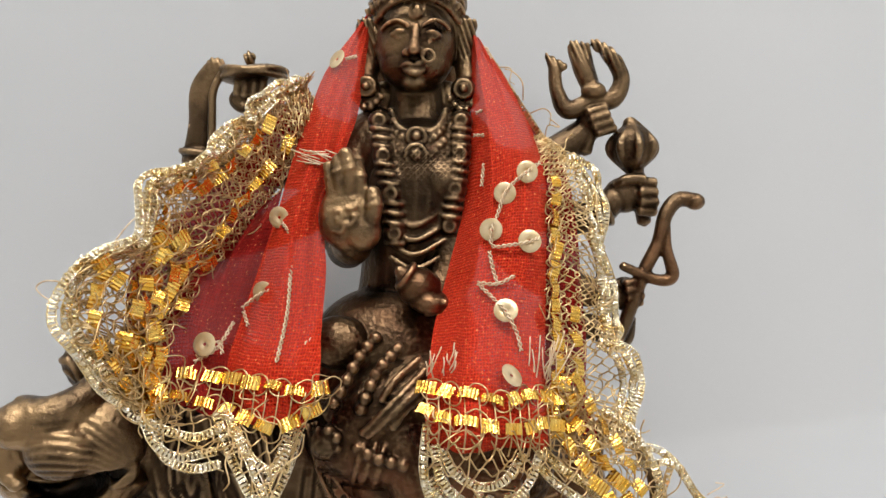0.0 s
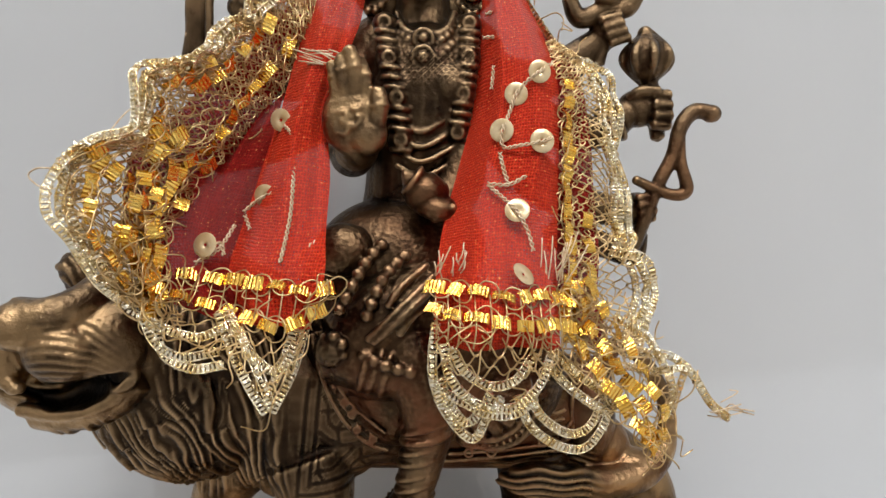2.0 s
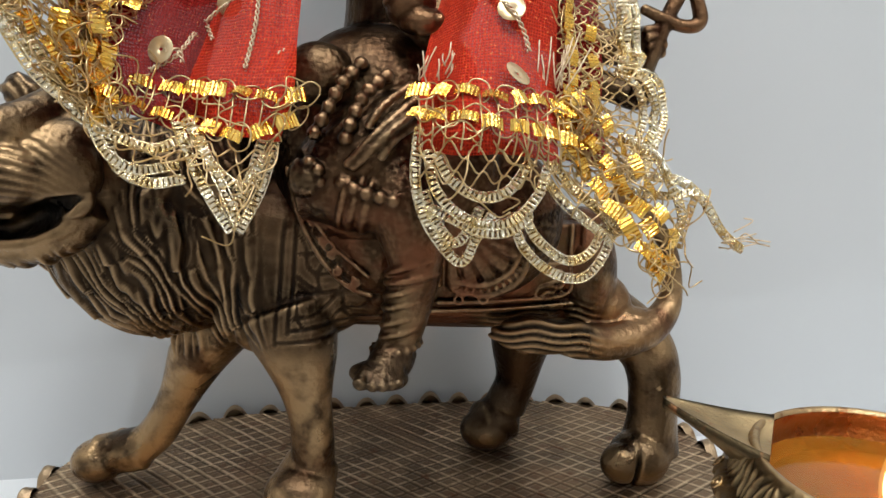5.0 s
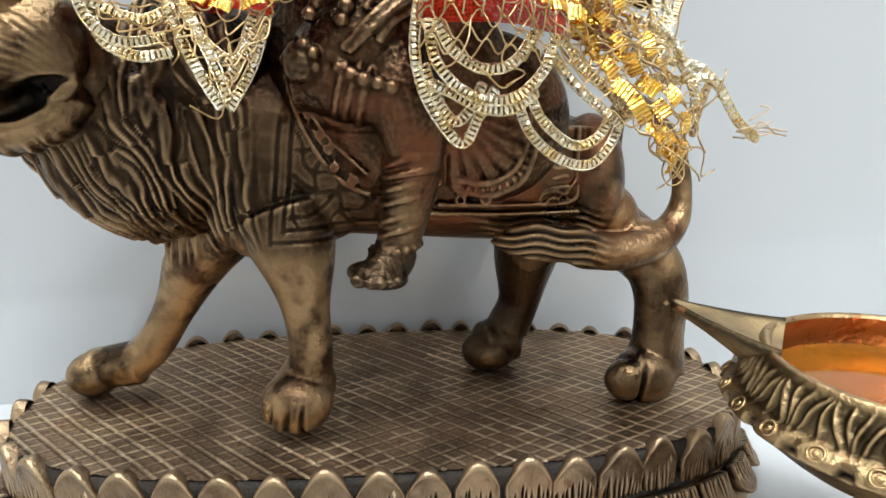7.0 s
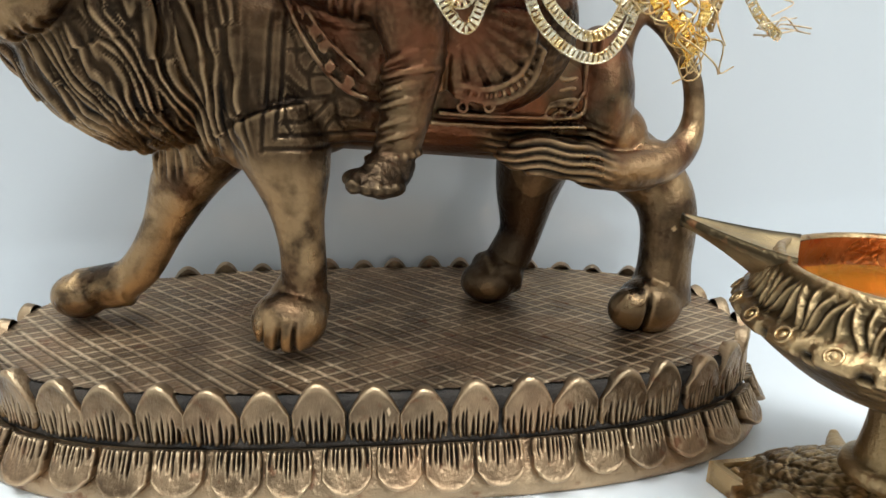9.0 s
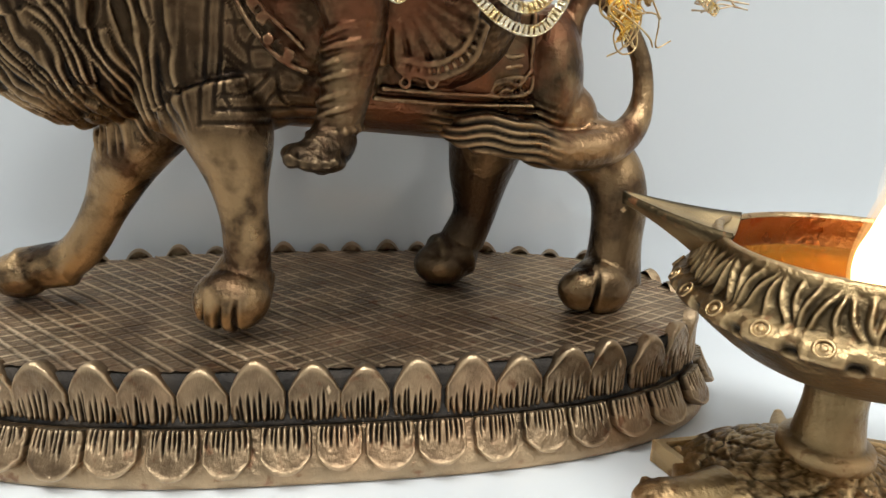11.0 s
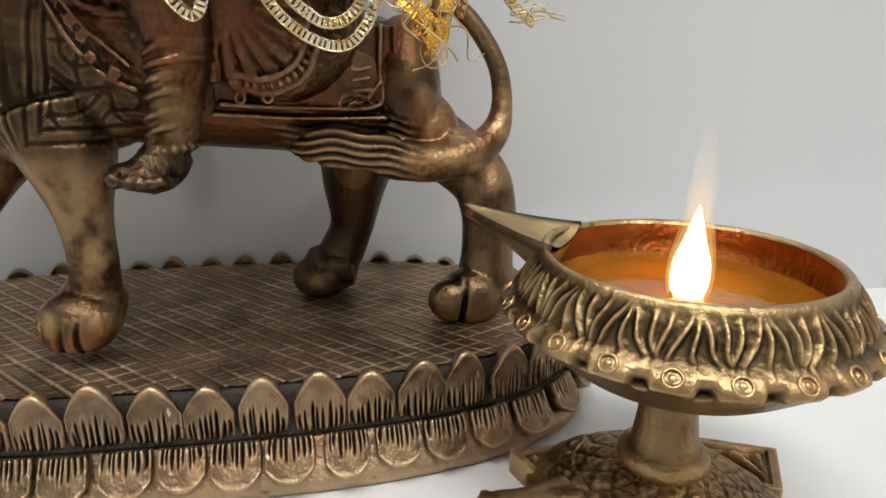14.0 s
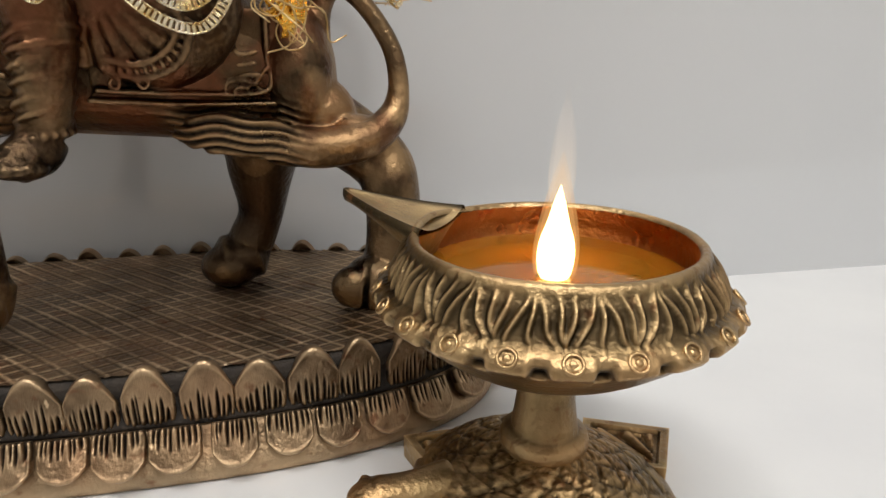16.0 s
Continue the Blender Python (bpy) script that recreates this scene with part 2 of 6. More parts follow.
class Clay:
    """Collects closed forms that are fused into one skin."""

    def __init__(self):
        self.v, self.f, self.n = [], [], 0

    def add(self, verts, faces):
        self.v.append(np.array(verts, float))
        self.f += [tuple(i + self.n for i in f) for f in faces]
        self.n += len(verts)

    def ball(self, c, r, turn=(0, 0, 0), nu=16, nv=10):
        r = np.array((r, r, r) if np.isscalar(r) else r, float)
        if r.max() > 7:
            nu, nv = 40, 26
        vs = [(0, 0, 1)]
        for j in range(1, nv):
            a = math.pi * j / nv
            vs += [(math.sin(a) * math.cos(2 * math.pi * i / nu), math.sin(a) * math.sin(2 * math.pi * i / nu), math.cos(a)) for i in range(nu)]
        vs.append((0, 0, -1))
        fs = [(0, 1 + i, 1 + (i + 1) % nu) for i in range(nu)]
        for j in range(nv - 2):
            o = 1 + j * nu
            fs += [(o + i, o + nu + i, o + nu + (i + 1) % nu, o + (i + 1) % nu) for i in range(nu)]
        o, e = 1 + (nv - 2) * nu, 1 + (nv - 1) * nu
        fs += [(o + i, e, o + (i + 1) % nu) for i in range(nu)]
        m = np.array(Euler([radians(a) for a in turn]).to_matrix())
        self.add((np.array(vs) * r) @ m.T + np.array(c, float), fs)

    def tube(self, points, radii, count=0, nu=12, flat=1.0):
        """A swept limb through the points, with a radius at each. flat squeezes it in y."""
        radii = [radii] * len(points) if np.isscalar(radii) else radii
        if max(radii) > 4:
            nu, count = 28, max(count, 10 * len(points))
        k = count or max(8, 6 * len(points))
        data = spline([(*p, r) for p, r in zip(points, radii)], k)
        p, r = data[:, :3], np.maximum(data[:, 3], 0.2)
        tan = np.gradient(p, axis=0)
        tan /= np.linalg.norm(tan, axis=1)[:, None] + 1e-9
        up = np.array((0.0, 1.0, 0.0)) if abs(tan[0][1]) < 0.9 else np.array((1.0, 0.0, 0.0))
        vs, nrm = [], up
        for i in range(k):
            nrm = nrm - tan[i] * nrm.dot(tan[i])
            nrm /= np.linalg.norm(nrm) + 1e-9
            bi = np.cross(tan[i], nrm)
            for j in range(nu):
                a = 2 * math.pi * j / nu
                vs.append(p[i] + r[i] * (flat * math.cos(a) * nrm + math.sin(a) * bi))
        fs = [(i * nu + j, i * nu + (j + 1) % nu, (i + 1) * nu + (j + 1) % nu, (i + 1) * nu + j) for i in range(k - 1) for j in range(nu)]
        vs += [p[0] - tan[0] * r[0] * 0.6, p[-1] + tan[-1] * r[-1] * 0.6]
        a, b = k * nu, k * nu + 1
        fs += [((j + 1) % nu, j, a) for j in range(nu)] + [((k - 1) * nu + j, (k - 1) * nu + (j + 1) % nu, b) for j in range(nu)]
        self.add(vs, fs)

    def ring(self, c, axis, big, small, nu=28, squash=1.0):
        """A closed hoop round c, its plane across axis."""
        z = np.array(axis, float) / np.linalg.norm(axis)
        x = np.cross(z, (0.3, 0.9, 0.2))
        x /= np.linalg.norm(x)
        y = np.cross(z, x)
        vs, m = [], 8
        for i in range(nu):
            a = 2 * math.pi * i / nu
            out = math.cos(a) * x + math.sin(a) * y * squash
            for j in range(m):
                b = 2 * math.pi * j / m
                vs.append(np.array(c, float) + out * (big + small * math.cos(b)) + z * small * math.sin(b))
        fs = [(i * m + j, ((i + 1) % nu) * m + j, ((i + 1) % nu) * m + (j + 1) % m, i * m + (j + 1) % m) for i in range(nu) for j in range(m)]
        self.add(vs, fs)

    def beads(self, points, r, step):
        for p in arc(points, step):
            self.ball(p, r, nu=10, nv=7)

    def slab(self, corners, thick):
        """A four-cornered plate, thick in y."""
        c = [np.array(p, float) for p in corners]
        b = [p + np.array((0, thick, 0)) for p in c]
        self.add(c + b, [(0, 1, 2, 3), (7, 6, 5, 4), (0, 4, 5, 1), (1, 5, 6, 2), (2, 6, 7, 3), (3, 7, 4, 0)])

    def fused(self, name, voxel, smooth=3, keep=0.5):
        """One skin over all the forms."""
        me = bpy.data.meshes.new(name)
        me.from_pydata((np.vstack(self.v) * MM).tolist(), [], self.f)
        ob = new(name, me)
        rm = ob.modifiers.new("skin", "REMESH")
        rm.mode, rm.voxel_size = "VOXEL", voxel * MM
        if smooth:
            sm = ob.modifiers.new("soft", "SMOOTH")
            sm.factor, sm.iterations = keep, smooth
        done = bpy.data.meshes.new_from_object(ob.evaluated_get(bpy.context.evaluated_depsgraph_get()))
        bpy.data.objects.remove(ob)
        return done


def coordinates(me):
    co = np.empty(len(me.vertices) * 3, np.float32)
    me.vertices.foreach_get("co", co)
    no = np.empty(len(me.vertices) * 3, np.float32)
    me.vertices.foreach_get("normal", no)
    return co.reshape(-1, 3).astype(float) / MM, no.reshape(-1, 3).astype(float)


def carve(me, depth):
    """Moves each vertex along its normal by depth(places, normals), in millimetres."""
    co, no = coordinates(me)
    d = depth(co, no)
    me.vertices.foreach_set("co", ((co + no * d[:, None]) * MM).astype(np.float32).ravel())
    me.update()


def window(x, a, b, soft):
    return 1 / (1 + np.exp(-(x - a) / soft)) / (1 + np.exp((x - b) / soft))


# ---- structure ----
def slab_box(name, lo, hi, mat, label, category, turn=0.0, pivot=(0, 0, 0)):
    bm = bmesh.new()
    bmesh.ops.create_cube(bm, size=1.0)
    size = [(b - a) * MM for a, b in zip(lo, hi)]
    mid = [(a + b) / 2 * MM for a, b in zip(lo, hi)]
    bmesh.ops.transform(bm, matrix=Matrix.Translation(mid) @ Matrix.Diagonal((*size, 1)), verts=bm.verts)
    bmesh.ops.bevel(bm, geom=bm.edges[:], offset=0.002, segments=2, affect="EDGES")
    me = bpy.data.meshes.new(name)
    bm.to_mesh(me)
    bm.free()
    me.materials.append(mat)
    ob = new(name, me)
    at = Vector(pivot) * MM
    ob.matrix_world = Matrix.Translation(at) @ Matrix.Rotation(radians(turn), 4, "Z") @ Matrix.Translation(-at)
    return tagged(ob, label, category, kind="structure")


WALL_TURN = 7.0
slab_box("wall_back", (-1500, 281.5, -900), (1500, 331.5, 2400), WALL, "pale grey glossy wall panel behind the table", "wall", WALL_TURN, (0, 281.5, 0))
slab_box("table_top", (-900, 103, -30), (1100, 440, 0), TABLE, "glossy white table top", "table", -3.0, (0, 103, 0))
# unseen walls, floor and ceiling, added to enclose the set and bounce light
slab_box("wall_left", (-1560, -2600, -900), (-1500, 400, 2400), ROOM, "plain off-white side wall, unseen, added to bounce light", "wall")
slab_box("wall_right", (1500, -2600, -900), (1560, 400, 2400), ROOM, "plain off-white side wall, unseen, added to bounce light", "wall")
slab_box("wall_front", (-1560, -2660, -900), (1560, -2600, 2400), ROOM, "plain off-white wall behind the camera, added to bounce light", "wall")
slab_box("floor", (-1560, -2660, -960), (1560, 460, -900), FLOOR, "brownish tiled floor, unseen, added to close the room", "floor")
slab_box("ceiling", (-1560, -2660, 2400), (1560, 460, 2460), CEILING, "plain white ceiling, unseen, added to bounce light", "ceiling")


# ---- statue: goddess seated on a lion ----
def lion_clay():
    c = Clay()
    # trunk and haunches
    c.tube([(-79.8, 208, 117.6), (-51.2, 212, 112.4), (-0, 217, 106.1), (21.6, 222, 103.8), (37.7, 226, 101.1)], [29, 26, 23, 22.5, 20], nu=28, count=40)
    c.ball((-36, 205, 101.5), (17, 15, 17.5))
    c.ball((46.1, 219, 99.7), (11.5, 15, 22))
    c.ball((-50.4, 200, 101.4), (19, 14, 22))
    # chest and mane
    c.ball((-82.6, 205, 117.8), (33, 29, 33))
    c.ball((-105.5, 207, 120.9), (14, 20, 20), (0, 25, 0))
    c.ball((-70.4, 208, 129.7), (26, 27, 26))
    c.tube([(-110.6, 205, 117.7), (-102.4, 204, 107.2), (-91, 203, 98.3), (-78.5, 203, 93.2)], [9, 12, 12, 10])
    c.ball((-88.2, 205, 124.2), (24, 25, 23))
    # head
    c.ball((-97.9, 190, 132.6), (20, 19, 20))
    c.tube([(-93.6, 184, 141.2), (-103, 177, 139), (-112, 172, 137.3)], [14, 12.5, 10.5])
    c.tube([(-94.4, 182, 154.1), (-98.1, 172, 149.1), (-104.5, 167, 146.1), (-113.4, 168, 145.5)], [5, 5.5, 6, 6.5])
    c.ball((-112.6, 166, 144.5), (7, 7, 6.5))
    c.ball((-101.8, 166, 137.6), (9.5, 6.5, 8))
    c.ball((-95, 172, 137.3), (13, 8, 11))
    c.ball((-109.7, 184, 122), (22, 12, 9))
    c.ball((-120.7, 181, 126.8), (9, 9, 11))
    c.ball((-119.1, 172, 134.8), (5, 7, 9))
    c.ball((-92.5, 174, 143.9), (9, 6, 6))
    c.tube([(-89.7, 176, 128.7), (-95.2, 175, 121.7), (-104.3, 174, 118.4), (-113.6, 175, 118.8)], [8, 6.5, 6, 6])
    c.tube([(-98.6, 186, 121), (-117.9, 184, 119)], [8, 5])
    c.tube([(-96.2, 169, 128.8), (-87.9, 169, 127.7), (-85.2, 170, 130.9), (-88.6, 171, 133.4)], [1.6, 2.2, 2.2, 1.6])
    c.tube([(-116.5, 170, 120.6), (-104, 169, 119.6), (-94, 169.5, 122), (-88, 170.5, 126)], [2, 2.2, 2.2, 1.8])
    c.ball((-118.1, 168, 133), 2.0)
    for px in ((-120.2, 169, 137.4), (-119.7, 168, 134.3), (-118.8, 168, 131.5), (-117.4, 168, 129), (-115.4, 168, 127.2)):
        c.ball(px, (2.6, 2.6, 2.1))
    for e in ((-107, 186, 154.9), (-104.3, 192, 156.4)):
        c.ball(e, (5.5, 4, 7), (0, -25, 0))
    # legs: the pair on the viewer's side, then the far pair
    c.tube([(-45.4, 198, 93.5), (-41.3, 195, 81.7), (-39, 193, 67.8), (-37.9, 192, 54.1), (-39.6, 193, 40.9)], [15, 11.5, 7.2, 6.4, 7.5])
    c.tube([(-38.3, 194, 47.8), (-40.9, 191, 40.9), (-42.9, 188, 37.5)], [8, 9.5, 8.5])
    c.ball((-41.6, 187, 39.9), (10.6, 9.5, 9.0))
    c.ball((-42.5, 183, 39.2), (8.2, 5.5, 6.8))
    c.tube([(-68.1, 216, 89.8), (-77.6, 215, 76.2), (-86.5, 214, 59.2), (-94.9, 213, 45.8), (-105.6, 212, 38.1)], [14, 10.5, 6.6, 6.2, 6.6])
    c.tube([(-99.2, 213, 40.7), (-110.2, 212, 39.1), (-115.3, 211, 39.1)], [7.5, 7, 6.4])
    c.ball((-114, 211, 37.1), (8.8, 8, 7.4))
    c.tube([(48.6, 226, 89.3), (68.1, 225, 75.1), (73, 221, 64.5), (73.0, 219, 49.3), (72.2, 218, 37.5)], [11, 10, 9.0, 8.4, 10.2])
    c.tube([(73.9, 219, 40), (68.6, 215, 36.3), (62.8, 212, 34.4)], [8, 9.5, 7.8])
    c.ball((67.6, 213.5, 37), (10.4, 9.2, 9.2))
    c.ball((61.2, 210, 36.6), (7.5, 6, 7))
    c.tube([(32, 234, 84.7), (29.6, 237, 69.7), (28.2, 238, 54.6), (24.1, 237, 44)], [14, 11, 7.6, 7.8])
    c.tube([(25.9, 238, 40.3), (18.9, 236, 38.6), (14.3, 234, 39)], [8.6, 8.8, 7.8])
    c.ball((17.2, 234, 36.4), (9.8, 8.5, 7.4))
    # tail: up from the rump, out, down and forward along the flank to a tuft
    c.tube([(47, 219, 98), (51, 219, 110), (53.5, 219, 119), (58, 219, 125), (64.2, 219, 122), (70.4, 218.5, 114.5), (74.6, 218, 106), (75.8, 217, 96), (73.4, 215, 88), (66, 211, 82.4), (53, 206, 80.6), (39, 202, 83)],
           [10, 5.5, 3.6, 3.0, 2.8, 2.8, 2.9, 3.3, 4.6, 5.6, 5.8, 5.4], 72)
    c.tube([(47.5, 203, 82.2), (36.7, 200, 85), (24.8, 198, 86.3), (15.8, 198.5, 85.7)], [4, 5.6, 5.4, 2.0], flat=0.8)
    c.ball((50, 218, 89), (13, 10, 12))
    c.ball((62, 214, 83.5), (10, 7, 6.2))
    return c


def lion_mesh():
    me = lion_clay().fused("lion", 0.55, 9)
    layers = {}

    def mane(co, no):
        x, y, z = co.T
        # overlapping wavy locks over neck and chest, ending at the shoulder
        region = window(x, -150, -50, 1.2) * window(z - 0.30 * np.clip(x + 78, 0, 40), 78, 175, 1.0) * window(x + 0.28 * (z - 110), -170, -47, 1.6)
        face = np.exp(-(((x + 100) / 20) ** 4 + ((z - 140) / 24) ** 4 + ((y - 165) / 22) ** 4))
        face = np.maximum(face, window(-(x + 0.9 * (z - 128)), 92, 400, 1.5) * window(z, 116, 190, 1.5))
        jaw = window(x, -140, -80, 1.5) * window(z - 0.35 * np.clip(x + 105, 0, 40), 113, 150, 0.8) / (1 + np.exp((y - 190) / 1.5))
        face = np.maximum(face, jaw)
        region = region * (1 - face)

        def drift(sx, sz, o):
            return np.array([noise.noise((p[0] * sx + o, p[1] * sx * 0.6, p[2] * sz)) if r > 0.02 else 0.0 for p, r in zip(co, region)])

        w1, w2, w3 = drift(0.05, 0.03, 0), drift(0.13, 0.06, 7), drift(0.4, 0.12, 3)
        flow = x + np.clip(0.45 - 0.013 * (x + 85), 0.05, 0.95) * (z - 118) + 5.5 * w1 + 3.6 * w2
        lane = np.floor(flow / 8.2)
        along = z + 9 * np.sin(lane * 2.39) + 5 * w2
        long = 24 + 7 * np.sin(lane * 4.7 + 1)
        tile = np.floor(along / long)
        t = 1 - (along / long - tile)
        key = lane * 1.7 + tile * 3.3
        # each lock swings its own way and narrows to its lower end
        q = (flow / 8.2 - lane) * 2 - 1 + 0.45 * np.sin(key * 2.1) * (t - 0.5) + 0.18 * np.sin(t * 5 + key)
        taper = 1.15 - 0.55 * t ** 2.5
        lock = np.clip(1 - np.abs(q / taper) ** 3, 0, 1)
        swell = lock * (0.35 + 0.75 * t)
        strand = np.cos(q / taper * math.pi * (2.1 + 0.6 * np.sin(key)) + 0.9 * np.sin(key) + 2.2 * w3)
        cut_in = np.clip(0.25 - strand, 0, 1)
        ridge = np.clip(strand, 0, 1)
        depth = region * (1.25 * (swell - 0.55) + 0.45 * ridge * lock - 0.75 * cut_in * (0.35 + 0.65 * lock))
        # shade between the strands goes into the colour, along with dirt
        shade_grime = region * np.clip(1.0 * cut_in + 1.1 * (0.45 - lock), 0, 1) * np.clip(0.75 + 1.1 * w1 + 0.8 * w3, 0.25, 1)
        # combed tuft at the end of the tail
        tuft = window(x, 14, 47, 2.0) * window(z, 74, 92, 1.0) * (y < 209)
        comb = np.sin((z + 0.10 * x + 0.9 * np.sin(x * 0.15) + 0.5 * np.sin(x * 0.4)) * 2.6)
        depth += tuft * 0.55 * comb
        shade_grime = np.maximum(shade_grime, tuft * np.clip(-comb * 1.3, 0, 1))
        # toe clefts, their shade coloured in
        for c0, w in (((-48.3, 183, 37), 0.6), ((-43.5, 181, 38.1), 0.9), ((-39.1, 182, 37.6), 0.6), ((64.4, 206, 35), 0.7)):
            near = np.exp(-((x - c0[0] - 0.12 * (z - 33)) / w) ** 2) * window(z, 24, 41, 1.0) * (y < c0[1] + 10)
            depth -= 1.7 * near
            shade_grime = np.maximum(shade_grime, near)
        # chased front flap of the saddle cloth: two border lines and scrolls between them
        flap = window(x, -47.5, -17, 0.4) * window(z, 86, 122, 0.5) * (no[:, 1] < -0.15) * (y < 212)
        lines = np.zeros_like(x)
        edge = x + 46.5 - 0.10 * (z - 87)
        for c0 in (0.8, 4.2):
            lines = np.maximum(lines, np.exp(-((edge - c0) / 0.55) ** 2) * (z > 86.5 + c0))
            lines = np.maximum(lines, np.exp(-((z - 86.8 - c0 + 0.02 * x) / 0.55) ** 2) * (edge > c0))
        inner = flap * (edge > 5.2) * (z > 92.4)
        scroll = np.abs(np.sin(x * 0.55 + 1.6 * np.sin(z * 0.42)) + np.sin(z * 0.62 + 1.4 * np.sin(x * 0.5)))
        curl = inner * np.exp(-(scroll / 0.28) ** 2)
        depth -= flap * (0.38 * lines + 0.3 * curl)
        shade_grime = np.maximum(shade_grime, flap * np.maximum(0.6 * lines, 0.45 * curl))
        # open mouth, its inner shade coloured black
        lips = np.interp(x, (-118, -107, -98, -92, -86), (124.6, 123.2, 125.4, 128, 131))
        gape = np.interp(x, (-120, -110, -98, -92, -86), (1.0, 1.4, 3.2, 2.8, 0.6))
        mouth = np.exp(-((z - lips) / gape) ** 4) * window(x, -121, -86.5, 0.7) * (y < 188)
        depth -= 3.2 * mouth
        shade_grime = np.maximum(shade_grime, mouth)
        whisk = np.exp(-(((x + 98) / 9) ** 4 + ((z - 139) / 7) ** 4)) * (y < 170)
        depth += whisk * 0.22 * np.sin((z + 0.25 * (x + 98) + 0.03 * (x + 98) ** 2) * 3.0)
        # wear: legs and paws are rubbed to bare brass; muzzle and tail brightened, flank tinted copper, far hind leg
        # darkened
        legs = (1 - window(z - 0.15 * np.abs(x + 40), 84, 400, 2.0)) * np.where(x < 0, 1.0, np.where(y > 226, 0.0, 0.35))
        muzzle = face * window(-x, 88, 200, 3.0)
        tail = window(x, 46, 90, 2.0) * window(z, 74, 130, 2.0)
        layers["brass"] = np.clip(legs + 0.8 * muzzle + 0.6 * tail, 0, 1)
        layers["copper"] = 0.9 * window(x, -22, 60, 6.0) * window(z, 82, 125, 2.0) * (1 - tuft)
        layers["shade_grime"] = np.maximum(shade_grime, 0.55 * window(x, 2, 46, 2.0) * window(y, 226, 300, 1.5) * (1 - window(z, 86, 400, 2.0)))
        return depth

    carve(me, mane)
    return me, layers


def goddess_clay():
    c = Clay()
    # saddle cloth with raised borders
    c.slab([(-2.9, 193, 118.1), (43.8, 207.5, 118.1), (43.2, 208.1, 92.9), (-2.2, 193.2, 95)], 14)
    for row in ([(-2.9, 192.5, 95.1), (19.8, 199.7, 93.5), (43, 207.1, 93.1)], [(43, 207.1, 93.1), (44, 207.4, 105.7), (44.1, 206.6, 118.1)], [(-0.6, 192.5, 97.7), (19.7, 198.7, 96.3), (39.1, 205.4, 96.5), (40, 205.7, 105.9), (40.3, 205.9, 118.2)],
                [(24.1, 201.2, 116.8), (25.5, 201.3, 101.5), (37.5, 204.2, 101.1)], [(27.4, 201.8, 116.8), (28.7, 202, 104.4), (37.3, 204.2, 104.1)], [(31.6, 202.7, 116.7), (32.5, 202.8, 107.1), (37.7, 204.3, 106.9)]):
        c.tube(row, 0.8, nu=8)
    for row in ([(28.6, 202.4, 96), (29.8, 202.2, 98.9), (34, 203, 99.6), (37.8, 205.2, 97.2)], [(30.8, 202.8, 95.9), (32.4, 202.7, 97.6), (35.1, 203.7, 97.5)], [(36.7, 204, 98.6), (39.7, 205.1, 102.6)]):
        c.tube(row, 0.7, nu=8)
    # skirts falling over the lion's side, hems chased and studded
    c.ball((-26.9, 203, 132.9), (21, 17, 36), (0, -8, 0))
    c.ball((-21.4, 195, 120.9), (16, 10, 23), (0, -28, 0))
    c.ball((11.2, 200, 120.8), (25, 12, 24), (0, 10, 0))
    c.ball((-2.9, 196, 129.9), (22, 13, 26))
    c.tube([(-40.7, 188, 136.8), (-37.7, 186, 124.2), (-32.2, 185, 112.7), (-25.3, 186, 104.4), (-18.7, 187, 101.2)], 0.8)
    c.tube([(-37.7, 186, 138.1), (-34.3, 184, 125.6), (-28.1, 184.3, 115.7), (-19.1, 186, 106.8)], 0.6)
    for p in ((-33.7, 184, 122.8), (-31, 183.5, 117.2), (-27.4, 183.5, 108.8), (-28.9, 183.5, 113.6), (-22.8, 185, 105.3)):
        c.ring(np.array(p) + np.array((0, 0.5, 0)), (0.2, -1, 0), 1.2, 0.45, 14)
        c.ball(np.array(p) + np.array((0, 0.5, 0)), 0.6, nu=8, nv=6)
    c.tube([(3.3, 189, 102.5), (14, 189, 101), (22.3, 189, 104.9), (25.9, 190, 113.9)], 1.0)
    c.tube([(3.3, 187.5, 105.3), (13.1, 187.5, 104.2), (20.2, 188, 108.1), (23.5, 189, 115.5)], 0.8)
    c.beads([(3.3, 188, 103.9), (13.5, 188, 102.6), (21.2, 188.5, 106.5), (24.6, 189.5, 114.7)], 0.7, 2.2)
    c.beads([(-39.1, 186.5, 137.5), (-35.9, 184.5, 124.9), (-30.1, 184.4, 114), (-22.4, 186, 105.6)], 0.6, 1.9)
    for k in range(8):
        a = radians(-12 + 15 * k)
        foot = np.array((3.0 + 20.5 * math.sin(a), 189.5 + 0.06 * k, 120 - 16.5 * math.cos(a)))
        top = np.array((1.0 + 5 * math.sin(a), 188.5, 123 - 3 * math.cos(a)))
        c.tube([top, top * 0.5 + foot * 0.5 + np.array((0.5, -1.0, 0)), foot], [1.0, 2.0, 2.4], nu=10)
    for p in ((5.6, 189, 99.4), (12.5, 189, 99.6)):
        c.ring(p, (0, -1, 0), 1.3, 0.5, 14)
    # hanging leg with bangles, foot and toes
    c.tube([(-13, 190, 135.6), (-8.4, 184, 124.3), (-6.3, 183, 111.5), (-8.4, 184, 99.5), (-11.2, 186, 88.2)], [12, 10, 7.4, 6.5, 5.8])
